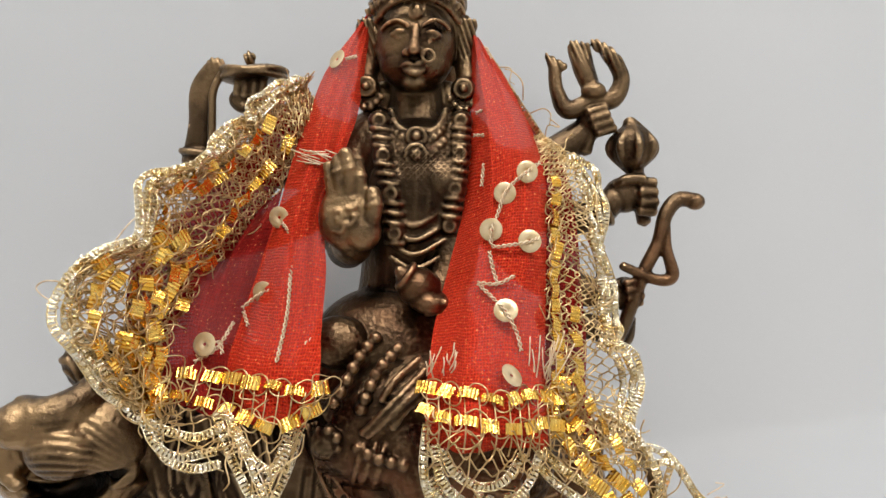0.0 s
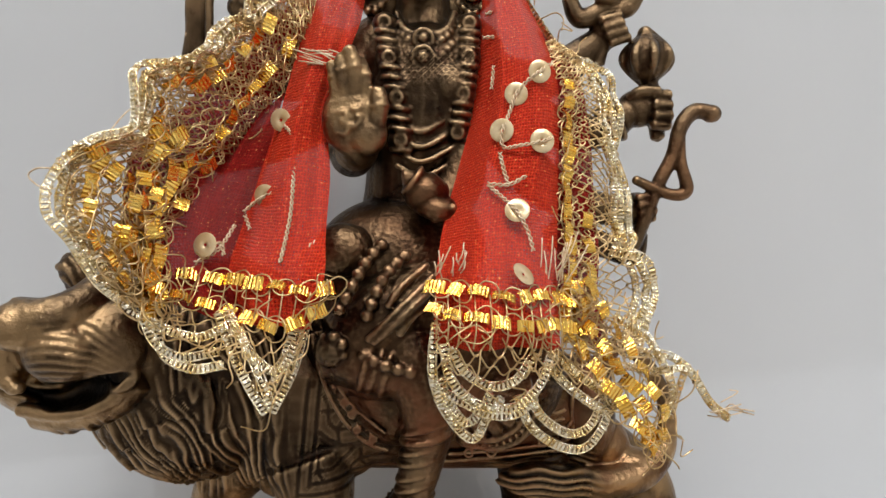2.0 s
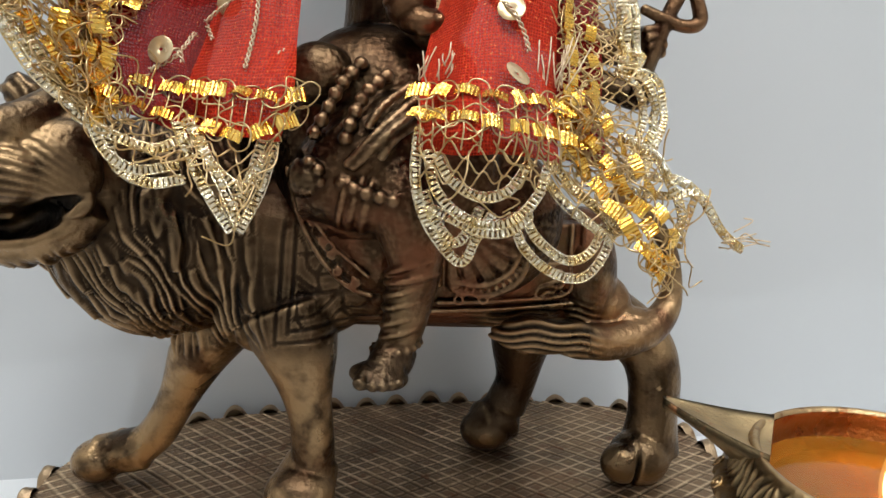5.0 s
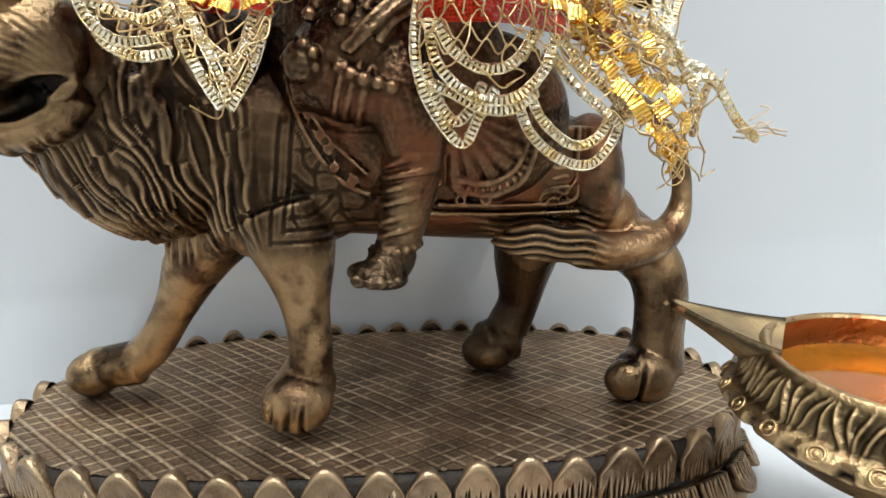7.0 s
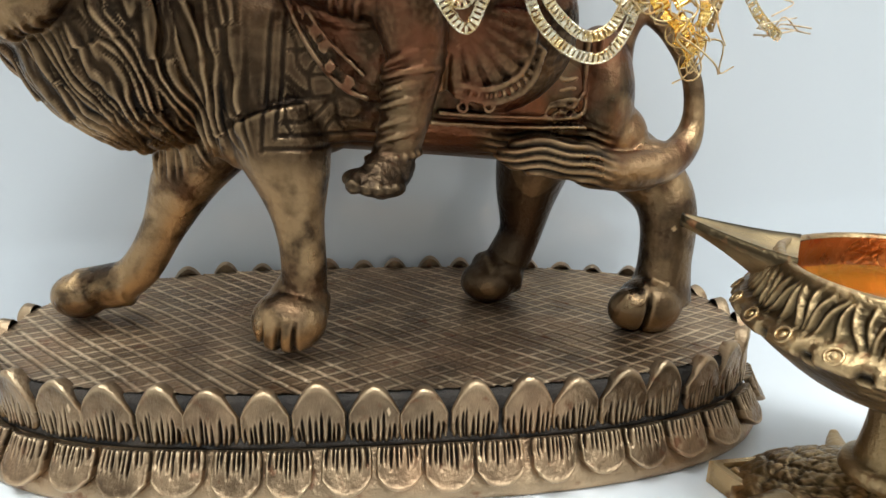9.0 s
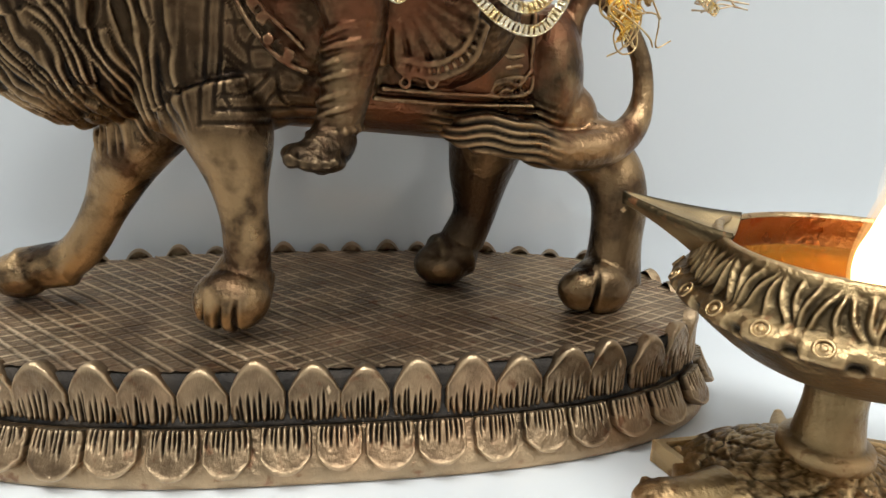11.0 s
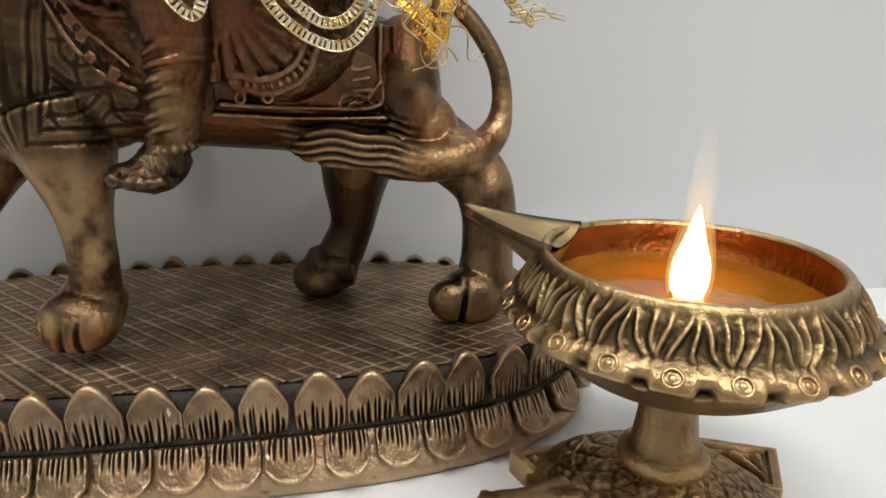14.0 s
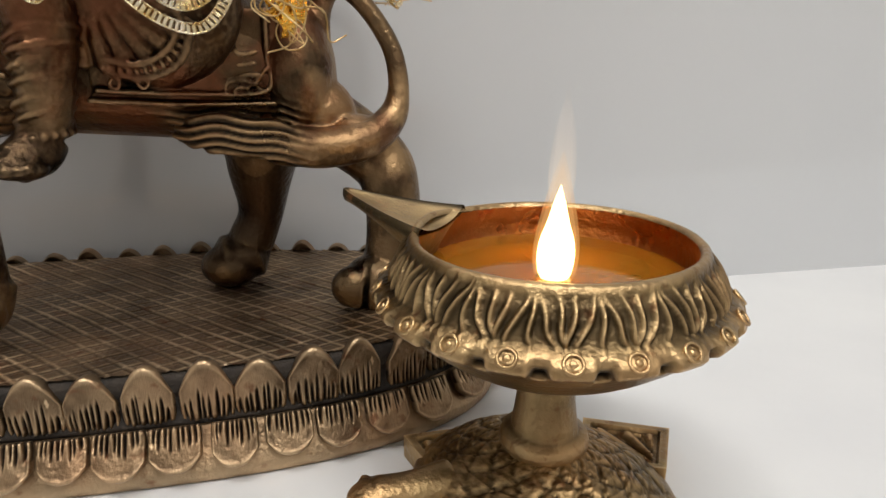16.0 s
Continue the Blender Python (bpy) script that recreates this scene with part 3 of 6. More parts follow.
    for p, q, r in (((-6.6, 183, 110.8), (-7.4, 183, 104.2), 8.3), ((-7, 183, 107.9), (-8.4, 184, 101), 8.1), ((-7.7, 183.5, 104.4), (-8.7, 184, 98.7), 7.8), ((-8.4, 184, 101), (-9.5, 185, 94.7), 7.6), ((-9.3, 184.5, 95.6), (-10.7, 185, 90.8), 7.2), ((-10, 185, 92.4), (-11.1, 186, 87.4), 7.0), ((-11.1, 186, 88.5), (-12, 186, 85), 6.9)):
        c.ring(p, np.array(q) - np.array(p) + np.array((2.8, -1.5, 0)), r * 0.92, 0.9, 26)
    for k in range(18):
        a = 2 * math.pi * k / 18
        c.ball(np.array((-12, 186, 87.1)) + np.array((6.9 * math.cos(a), 6.9 * math.sin(a), 0.9 * math.cos(a))), 1.0, nu=8, nv=6)
    c.tube([(-11.7, 186, 86.6), (-13.3, 183, 83.5), (-16.2, 178, 81.3)], [6.0, 6.2, 5.0])
    c.ball((-16.2, 178, 81.3), (8.2, 5.5, 3.6), (0, 10, 0))
    for p, q, r in (((-10.6, 178, 82.9), (-10.7, 174, 80.4), 1.5), ((-12.4, 177, 83.2), (-12.5, 173, 80.1), 1.6), ((-14.5, 176, 83.6), (-14.9, 172, 80.1), 1.7), ((-16.8, 176, 83.7), (-17.5, 172, 80.1), 1.8), ((-19.4, 177, 83.7), (-20.8, 172, 81), 2.2)):
        c.tube([p, q], [r * 0.8, r], nu=10)
    # lap: thigh, folded shin, knee, sash and strings of beads
    c.tube([(-7, 200, 144.5), (-18.8, 192, 141.1), (-31.7, 186, 133.2)], [17, 15, 10])
    c.tube([(-33.5, 187, 132), (-23.2, 184, 129.6), (-9.9, 184, 126.2)], [9.5, 8.5, 8])
    c.ball((-18.1, 207, 154), (26, 20, 22))
    c.ball((-19.1, 195, 131.3), (24, 16, 18))
    for p, q, r in (((-24, 184, 129.9), (-18.2, 184, 128.2), 8.6), ((-21.2, 184, 129.1), (-16.5, 184, 127.5), 8.5), ((-18.2, 184, 128.2), (-13.2, 184, 126.9), 8.4)):
        c.ring(p, np.array(q) - np.array(p), r, 1.0, 24)
    c.beads([(-24.3, 177, 133.6), (-19.1, 175.5, 131.5), (-11.2, 175.5, 129.2)], 1.9, 3.3)
    c.ball((-33.6, 178, 134.8), (5, 4, 5))
    c.beads([(-36.7, 179, 136.2), (-34.2, 177, 138.8), (-30.9, 176, 138.4), (-29.9, 176.5, 134.5), (-32.6, 177, 132.2)], 1.8, 3.2)
    for row in ([(-19.9, 187, 163.4), (-24.4, 183, 158.3), (-28.1, 180, 151.5), (-31.2, 179, 146)], [(-13.2, 186, 160.3), (-17.8, 181, 156.2), (-21, 178, 150.4), (-23.2, 178, 144.7)]):
        c.beads(row, 2.0, 3.6)
    for row in ([(-4.7, 183, 155.1), (-11.2, 178, 149.6), (-17.4, 175.5, 143.8), (-23, 176, 138)], [(-3.7, 183, 152.6), (-9.9, 177, 147.9), (-16.1, 175, 142.3), (-21.6, 176, 137.5)], [(-6.6, 184, 158.2), (-13.7, 179, 152.6), (-17.5, 177, 147.4)], [(-4.2, 182, 148.7), (-10.4, 177, 145), (-14.3, 175.5, 139.8)]):
        c.tube(row, 1.2, 24, nu=8)
    c.ball((-31.5, 190, 161.3), (9, 7, 8))
    # hips, torso and neck
    c.ball((-12.1, 212, 159.1), (24, 18, 20))
    c.tube([(-11.4, 216, 160.2), (-10.7, 216, 179.6), (-9.3, 215, 195), (-8.3, 216, 210.1), (-8.8, 219, 223.4)], [20, 17, 18, 19, 17], flat=0.85)
    c.ball((-8.4, 220, 217.8), (24, 14, 13))
    c.ball((-15.2, 207, 209), (8.5, 7.5, 8.5))
    c.ball((-1.1, 207, 209.5), (8.5, 7.5, 8.5))
    c.tube([(-9, 224, 223.8), (-9.1, 229, 243.7)], [11.5, 9.5])
    for k, row in enumerate(([(-16.6, 201, 194.8), (-8.6, 199, 191.4), (1.1, 202, 196.5)], [(-16.6, 200, 190.4), (-8.6, 198.5, 187), (2, 202, 192.1)], [(-16.6, 200, 186), (-8.6, 198.5, 182.6), (2, 202, 187.6)], [(-14.8, 201, 198.3), (-8.6, 199.5, 195.8), (0.2, 202, 201)])):
        c.tube(row, 0.9, 20, nu=8)
    # necklaces and the two long garlands
    c.tube([(-17, 213, 233), (-14.2, 207, 226.9), (-8.2, 205, 224.4), (-1.6, 207, 226.7), (1.1, 213, 233)], 1.4, 30, nu=8)
    c.beads([(-17.3, 212, 231), (-14.1, 205.5, 224.4), (-8.2, 203.5, 221.3), (-1.6, 205.5, 224.4), (2, 212, 231)], 1.25, 2.3)
    c.beads([(-15.1, 206, 222.3), (-12.2, 203, 218.3), (-8.1, 202, 216.1), (-3.4, 203, 218.3), (0.2, 206, 222.3)], 1.5, 2.6)
    for p, r in (((-8.3, 202.8, 223.5), 1.6), ((-8.4, 201.3, 217.8), 2.0)):
        c.ball(p, (r, 1.6, r))
        c.ring(p, (0, -1, 0), r + 1.2, 0.7, 18)
    for row in ([(-20.3, 209, 228.9), (-18.1, 203, 215.1), (-15.7, 201, 202.8), (-14.9, 201, 190.4)], [(5.7, 211, 229.1), (5, 205, 215.2), (2.9, 203, 202.7), (2, 203, 195.6)]):
        c.tube(row, 2.6, 24)
        for k, p in enumerate(arc(row, 3.0)):
            if k % 4 == 0:
                c.ball(p, (4.0, 3.4, 3.6))
                c.ring(p + np.array((0, -3.0, 0)), (0, -1, 0), 1.7, 0.7, 14)
            else:
                c.ring(p, (0.1, 0, 1), 3.1, 0.9, 16)
    # head, hair, crown band, jewels
    c.ball((-9.5, 226, 258.5), (15, 14, 18))
    c.ball((-9.2, 219.5, 254.4), (13.2, 12.2, 15.5))
    c.ball((-9.3, 217, 248), (11.8, 9.5, 8.4))
    c.ball((-9.4, 212.5, 241.7), (4.2, 3.6, 3.0))
    c.ball((-15.2, 215, 251.2), (4.6, 5.6, 5.6))
    c.ball((-3.3, 215, 251.2), (4.6, 5.6, 5.6))
    c.ball((-10.2, 240, 245.6), (19, 8, 24))
    for p in ((-20.2, 228, 235.8), (1.6, 228, 235.8)):
        c.ball(p, (6.5, 6, 9))
    c.tube([(-18.2, 223, 227.9), (-24.9, 222, 223.6), (-29.2, 220, 215.9)], [9, 9.5, 9])
    c.tube([(0.4, 223, 227.9), (7.3, 222, 223.6), (10.4, 220, 215.9)], [9, 9.5, 9])
    c.tube([(-24.6, 224, 263.6), (-24.9, 224, 252.4), (-25.8, 220, 242.3), (-24.7, 216, 234.3)], [5, 4, 3.4, 3])
    c.tube([(6.5, 224, 263.6), (7.3, 224, 252.4), (8, 220, 242.3), (7.1, 216, 234.3)], [5, 4, 3.4, 3])
    c.tube([(-8.5, 226, 267.9), (-8.5, 228, 283.6), (-8.6, 230, 297.4)], [17, 14, 6])
    c.tube([(-22.1, 215, 261.3), (-16.8, 209, 265.4), (-8.3, 207, 267.5), (0.2, 209, 265.4), (5.2, 215, 261.3)], 1.3, 30, nu=8)
    c.beads([(-23.6, 214, 264.6), (-16.7, 208, 267.8), (-8.3, 206, 269.6), (0.2, 208, 267.8), (6.2, 214, 264.6)], 1.5, 2.6)
    c.ball((-8.2, 207.6, 262.9), (1.5, 1.3, 2.3), nu=12, nv=8)
    c.ring((-8.2, 208.2, 263.6), (0, -1, 0.2), 2.1, 0.55, 18, 1.35)
    for eye, lid, under, brow in (
            ((-14, 209.2, 256.3), ((-16.9, 209.9, 256.3), (-13.9, 207.6, 257.2), (-10.9, 208.8, 256.1)), ((-16.8, 209.9, 256.2), (-13.9, 208.1, 254.9), (-11.1, 208.8, 255.9)), ((-20, 211.6, 258), (-17.6, 209.2, 259.5), (-14.4, 207.8, 260.2), (-10.7, 207.2, 258.5))),
            ((-3.4, 209.2, 256), ((-6.5, 208.8, 255.9), (-3.4, 207.6, 256.8), (-0.4, 209.9, 256)), ((-6.3, 208.8, 255.7), (-3.4, 208.1, 254.5), (-0.5, 209.9, 255.8)), ((-6.4, 207.2, 258.5), (-2.8, 207.8, 260.3), (0.2, 209.2, 259.5), (2.5, 211.6, 257.6)))):
        c.ball(eye, (2.9, 1.6, 1.3), nu=14, nv=10)
        c.tube(lid, [0.4, 0.62, 0.4], 18, nu=8)
        c.tube(under, [0.35, 0.5, 0.35], 18, nu=8)
        c.tube(brow, [0.5, 0.8, 0.85, 0.7], 22, nu=8)
    c.tube([(-8.6, 208.4, 258.9), (-8.7, 206.6, 254.9), (-9, 204.2, 250.7), (-9, 204.4, 249.5)], [1.3, 1.4, 1.9, 1.7], 24, nu=12)
    for p in ((-11.2, 206.8, 250), (-6.8, 206.8, 250)):
        c.ball(p, (1.8, 1.9, 1.4), nu=12, nv=8)
    c.ring((-4.6, 206.2, 249), (0.25, -1, 0), 2.0, 0.55, 20)
    c.tube([(-13.5, 208.6, 246), (-11, 206.8, 246.6), (-9.1, 206.4, 246), (-7.1, 206.8, 246.6), (-4.9, 208.6, 246)], [0.5, 1.05, 0.95, 1.05, 0.5], 24, nu=10)
    c.tube([(-12.7, 208.2, 244.9), (-9.1, 206.2, 243.5), (-5.4, 208.2, 244.9)], [0.6, 1.45, 0.6], 20, nu=10)
    for p in ((-25, 216, 240.5), (6.7, 216, 239.8)):
        c.ball(p, (4.4, 4, 4.4))
        c.ring(np.array(p) + np.array((0, -3.2, 0)), (0, -1, 0), 2.8, 0.8, 18)
        c.ball(np.array(p) + np.array((0, -4, 0)), 1.4, nu=8, nv=6)
        c.beads([np.array(p) + np.array((-4.5, -1, -3)), np.array(p) + np.array((0, -2, -7)), np.array(p) + np.array((4.5, -1, -3))], 1.3, 2.3)
    # blessing hand: upper arm, wrist, palm, fingers, thumb
    c.tube([(-27.6, 220, 217.8), (-33.3, 212, 202), (-30.8, 204, 189.5)], [9, 8, 7])
    c.tube([(-30.6, 204, 188.5), (-27.5, 196, 191), (-27.6, 193, 194.5)], [6.8, 6.3, 6])
    c.ball((-27.9, 191, 198.7), (9.2, 4.4, 10.5))
    c.ball((-30.8, 190, 197.1), (6, 4, 7))
    c.ball((-24.1, 190, 194.6), (6, 4.2, 6))
    for row, r in (([(-32.4, 190.5, 204.6), (-32.9, 190, 210.4), (-34, 191, 214.6)], 2.0), ([(-30.2, 190, 205.4), (-30.4, 189, 212), (-30.8, 190, 216.5)], 2.2), ([(-27.7, 190, 205.4), (-27.2, 188.5, 212.8), (-28.7, 189, 218.4)], 2.3), ([(-25.1, 190.5, 204.6), (-24.4, 189.5, 210.4), (-26, 191, 215.4)], 2.1), ([(-22.1, 190, 195.4), (-20.2, 188.5, 202.1), (-20.9, 189.5, 207.1)], 2.7)):
        c.tube(row, [r * 1.1, r, r * 0.85], 20)
        c.ring(row[1], np.array(row[2]) - np.array(row[1]), r, 0.45, 14)
    # chased sign on the palm: a curl like a 3, a tail, a crescent and a dot
    for row in ([(-31.8, 186.4, 200.4), (-29.8, 186.2, 200.9), (-29.5, 186.1, 198.7), (-30.8, 186.1, 197.8)], [(-30.8, 186.1, 197.8), (-28.8, 186.1, 197.1), (-29.5, 186.3, 194.8), (-32.2, 186.6, 195.1)], [(-29.2, 186.1, 197.4), (-26.9, 186.2, 196.8), (-25.3, 186.5, 199.1), (-26.5, 186.3, 199.7)], [(-28.1, 186.3, 201.7), (-26.5, 186.4, 201.2), (-25.2, 186.7, 202.3)]):
        c.tube(row, 0.62, 20, nu=8)
    # second hand with a conch
    c.tube([(3, 216, 208.2), (2.9, 206, 182.7), (-4.2, 198, 171.2)], [8.5, 8, 6])
    c.tube([(-13.5, 187.5, 183.9), (-11.5, 188, 182), (-8.7, 189, 179.2), (-4.9, 192, 176)], [1.2, 3.2, 6.0, 6.0])
    c.ring((-11, 188, 181.7), (0.8, 0.1, -0.6), 4.2, 0.9, 18)
    c.tube([(-8.2, 188, 174.6), (-4, 186, 173.6), (0.2, 188, 173.8)], [3, 3.4, 3])
    for p in ((-6.9, 185, 172.6), (-5.3, 185.5, 171.3)):
        c.tube([p, np.array(p) + np.array((8, 0.5, 1.5))], 1.7, nu=8)
    # arms at the back, viewer's right: trident, mace, bow
    c.tube([(9.1, 226, 216.1), (29.6, 232, 214.4), (47.8, 233, 225.5), (53.6, 232, 231.4)], [9, 7.5, 5.5, 4.5])
    c.ball((53.7, 231, 231.3), (5.5, 5, 6))
    for p in ((50.4, 227, 233.8), (51.3, 226.5, 231.4), (52.3, 226.5, 229), (53.7, 227, 226.7)):
        c.tube([p, np.array(p) + np.array((6.5, 0.5, 2))], 1.7, nu=8)
    c.tube([(50.5, 231, 220.3), (53.4, 230, 238), (48.6, 230, 257.5)], [2.6, 2.6, 2.2])
    c.tube([(53.4, 230, 239), (44.1, 230, 235.1), (40, 230, 242), (38.9, 230, 249.7), (36, 230, 254.2)], [3, 3.4, 2.6, 2.2, 1.0], 34)
    c.tube([(53.4, 230, 238), (59.9, 230, 239), (62.7, 230, 245.9), (58.6, 230, 253.6), (52.2, 230, 258.7)], [3, 3.4, 3.0, 2.6, 1.4], 34)
    c.tube([(52.7, 229, 239.9), (48.6, 229, 249.6), (44.9, 229, 258)], [2.8, 3.4, 1.8], 24)
    c.tube([(42.8, 230, 249.7), (37.8, 230, 252.7)], [1.6, 1.2], nu=8)
    c.ball((52.4, 228, 241.6), (4.5, 3.5, 3))
    c.tube([(9.1, 226, 210.2), (31.5, 230, 200.3), (51.8, 230, 197.2), (61.7, 230, 204.3)], [9, 8, 5.6, 5.0])
    c.ring((54.2, 230, 199.9), (0.8, 0, 0.5), 6.4, 1.3, 22)
    c.ring((57, 230, 200.3), (0.8, 0, 0.5), 6.0, 1.2, 22)
    c.ball((64.7, 230, 205.3), (7.5, 5, 6.5))
    for p in ((68.4, 226, 209.8), (68.8, 225.5, 206.3), (69.1, 225.5, 202.9), (68.7, 226, 199.8)):
        c.tube([p, np.array(p) + np.array((6, 0.5, -0.3))], 2.0, nu=8)
    c.tube([(61.1, 228, 208.3), (64.5, 226, 210.6), (70.4, 226, 210.6)], 2.2, nu=8)
    c.tube([(72.1, 230, 195.2), (69.7, 230, 208.3), (67.5, 230, 216.3)], [2.6, 3, 3.2])
    c.ball((67.1, 230, 221.9), (7.8, 7.8, 8.4))
    for k in range(8):
        a = 2 * math.pi * k / 8
        q = np.array((67.1, 230, 221.9))
        c.tube([q + np.array((1.5 * math.cos(a), 1.5 * math.sin(a), 8.8)), q + np.array((8.1 * math.cos(a), 8.1 * math.sin(a), 0)), q + np.array((2.0 * math.cos(a), 2.0 * math.sin(a), -8.2))], [0.9, 1.7, 0.9], 16, nu=8)
    c.ball((66.1, 230, 230.4), (2.6, 2.6, 2.4))
    c.tube([(10.1, 226, 204.3), (33.2, 226, 178.4), (54.9, 224, 170.6), (64.3, 222, 171.9)], [9, 7.5, 5.2, 4.6])
    c.ball((63, 221, 171.1), (6.5, 4.6, 6))
    for p in ((61.8, 217, 175.2), (62.3, 216.5, 173), (62.8, 216.5, 170.4), (62.6, 217, 168)):
        c.tube([p, np.array(p) + np.array((5.5, 0.6, 0.8))], 1.6, nu=8)
    c.tube([(87.1, 221.5, 203.4), (80.8, 221.5, 203.6), (76.2, 220, 198.6), (73.6, 219, 189), (68.8, 218, 179.4), (63.1, 217, 163.9), (60.3, 217, 156)], [2.6, 2.8, 2.6, 2.4, 2.4, 2.4, 2.0], 44)
    c.tube([(76.2, 220, 197.6), (76.2, 218, 187.1), (78.1, 217, 177.9), (72.4, 217, 176.6), (60.7, 217, 181.4)], [1.6, 1.9, 2.3, 2.0, 1.6], 36)
    c.ball((86.7, 221.5, 203), (3.4, 3, 3))
    c.tube([(35.1, 224, 162.5), (52.7, 222, 158.9), (62.2, 220, 155.3), (64.6, 219, 163.5)], [6, 4.5, 3.4, 2.2])
    # arms at the back, viewer's left: curved sword and wheel
    c.tube([(-28.4, 226, 216.1), (-53.1, 230, 214.3), (-77.8, 232, 216.4), (-87.8, 232, 218.4)], [9, 7, 5.5, 5])
    c.ball((-87.1, 231, 217.4), (6, 5, 6))
    c.tube([(-87.4, 231, 219.4), (-85.5, 231, 230.3), (-84.7, 231, 242.1), (-78.8, 231, 251.5)], [5.2, 4.8, 4.6, 3.6], 30, flat=0.55)
    c.tube([(-81.2, 228, 222.1), (-80.7, 228, 233.9), (-80, 228, 241.6), (-75.9, 228, 249.4)], [1.5, 1.4, 1.4, 1.2], 30)
    c.ring((-87.4, 231, 220.3), (0.1, 0, 1), 5.4, 1.2, 22)
    c.tube([(-28.4, 226, 220), (-49, 231, 228.3), (-67.1, 232, 236.3)], [9, 6.5, 4.6])
    c.ball((-68.8, 231, 238.6), (7, 4.6, 5))
    for p in ((-71.5, 227, 239.9), (-68.6, 226.5, 239.1), (-65.7, 226.5, 239.1), (-63, 227, 240.3)):
        c.tube([p, np.array(p) + np.array((0.6, 0.5, 5))], 1.7, nu=8)
    c.ball((-66.2, 231, 247.4), (12, 12, 2.8), (0, -8, 0))
    c.ring((-66.2, 231, 247.4), (0.14, 0, 1), 11, 1.2, 30)
    c.ball((-68, 231, 253.1), (2.2, 2.2, 2.6))
    c.tube([(-27.4, 226, 214.2), (-52.5, 226, 196.4), (-79.2, 222, 186.8)], [9, 7, 5])
    return c


def goddess_mesh():
    me = goddess_clay().fused("goddess", 0.5, 3)

    def chase(co, no):
        x, y, z = co.T
        hair = window(z, 252, 285, 1.0) * (np.abs(x + 8) > 13.5)
        out = 0.35 * hair * np.sin((x + 0.4 * z) * 3.2)
        # small chased scrolls on the garments
        cloth = window(z, 60, 172, 3.0) * window(y, 150, 200, 2.0)
        out += cloth * 0.14 * np.array([noise.noise(Vector(p) * 0.42) + 0.6 * noise.noise(Vector(p) * 0.9) if r > 0.05 else 0.0 for p, r in zip(co, cloth)])
        # pitted bodice
        bodice = np.exp(-(((z - 216) / 5) ** 4)) * (y < 208) * window(x, -18, 12, 1.0)
        out -= bodice * 0.2 * (np.sin(x * 3.0) * np.sin(z * 3.0) > 0.45)
        return out

    carve(me, chase)
    x, y, z = coordinates(me)[0].T
    cloth = window(z, 93, 128, 3.0) * window(x, -42, 60, 2.0)
    foot = window(z, 60, 87.5, 0.8)
    hand = window(x, -42, -17, 1.0) * window(z, 178, 222, 2.0) * (y < 196)
    bangles = window(x, -18, 4, 1.0) * window(z, 86, 112, 2.0) * (y < 190)
    # foot toned darker; hand, face and bangles brighter; garments tinted copper
    return me, {"brass": 0.75 * hand + 0.35 * window(z, 238, 275, 3.0) + 0.45 * bangles, "copper": 0.9 * cloth, "shade_grime": 0.55 * foot}


def build_statue():
    bm, layers = bmesh.new(), []
    for me, shade_wear in (lion_mesh(), goddess_mesh()):
        bm.from_mesh(me)
        layers.append(shade_wear)
        bpy.data.meshes.remove(me)
    me = bpy.data.meshes.new("goddess_statue")
    bm.to_mesh(me)
    bm.free()
    metal_layers(me, **{name: np.concatenate([shade_wear[name] for shade_wear in layers]) for name in ("brass", "copper", "shade_grime")})
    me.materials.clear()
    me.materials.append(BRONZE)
    me.shade_smooth()
    ob = new("goddess_statue", me)
    return tagged(ob, "antique bronze statue of a many-armed goddess on a lion", "statue")


build_statue()


# ---- oil lamp ----
LAMP = (109.3, 153.0)
SPOUT = math.atan2(179.2 - 153, 61.9 - 109.3)


def lathe(name, profile, mat, parent, label="", n=96, shape=None, closed=False):
    """A turned form round the lamp's axis; shape(angle, k) may scale the radius."""
    vs, fs, m = [], [], len(profile)
    for i in range(n):
        a = 2 * math.pi * i / n
        for k, (r, z) in enumerate(profile):
            rr, zz = (r, z) if shape is None else shape(a, k, r, z)
            vs.append((LAMP[0] + rr * math.cos(a), LAMP[1] + rr * math.sin(a), zz))
    for i in range(n):
        j = (i + 1) % n
        fs += [(i * m + k, j * m + k, j * m + k + 1, i * m + k + 1) for k in range(m - 1)]
    if closed:
        fs.append([i * m for i in range(n)][::-1])
        fs.append([i * m + m - 1 for i in range(n)])
    return mesh_object(name, vs, fs, mat, parent, label)


def fine_profile(points, count):
    return [tuple(p) for p in spline(points, count)]


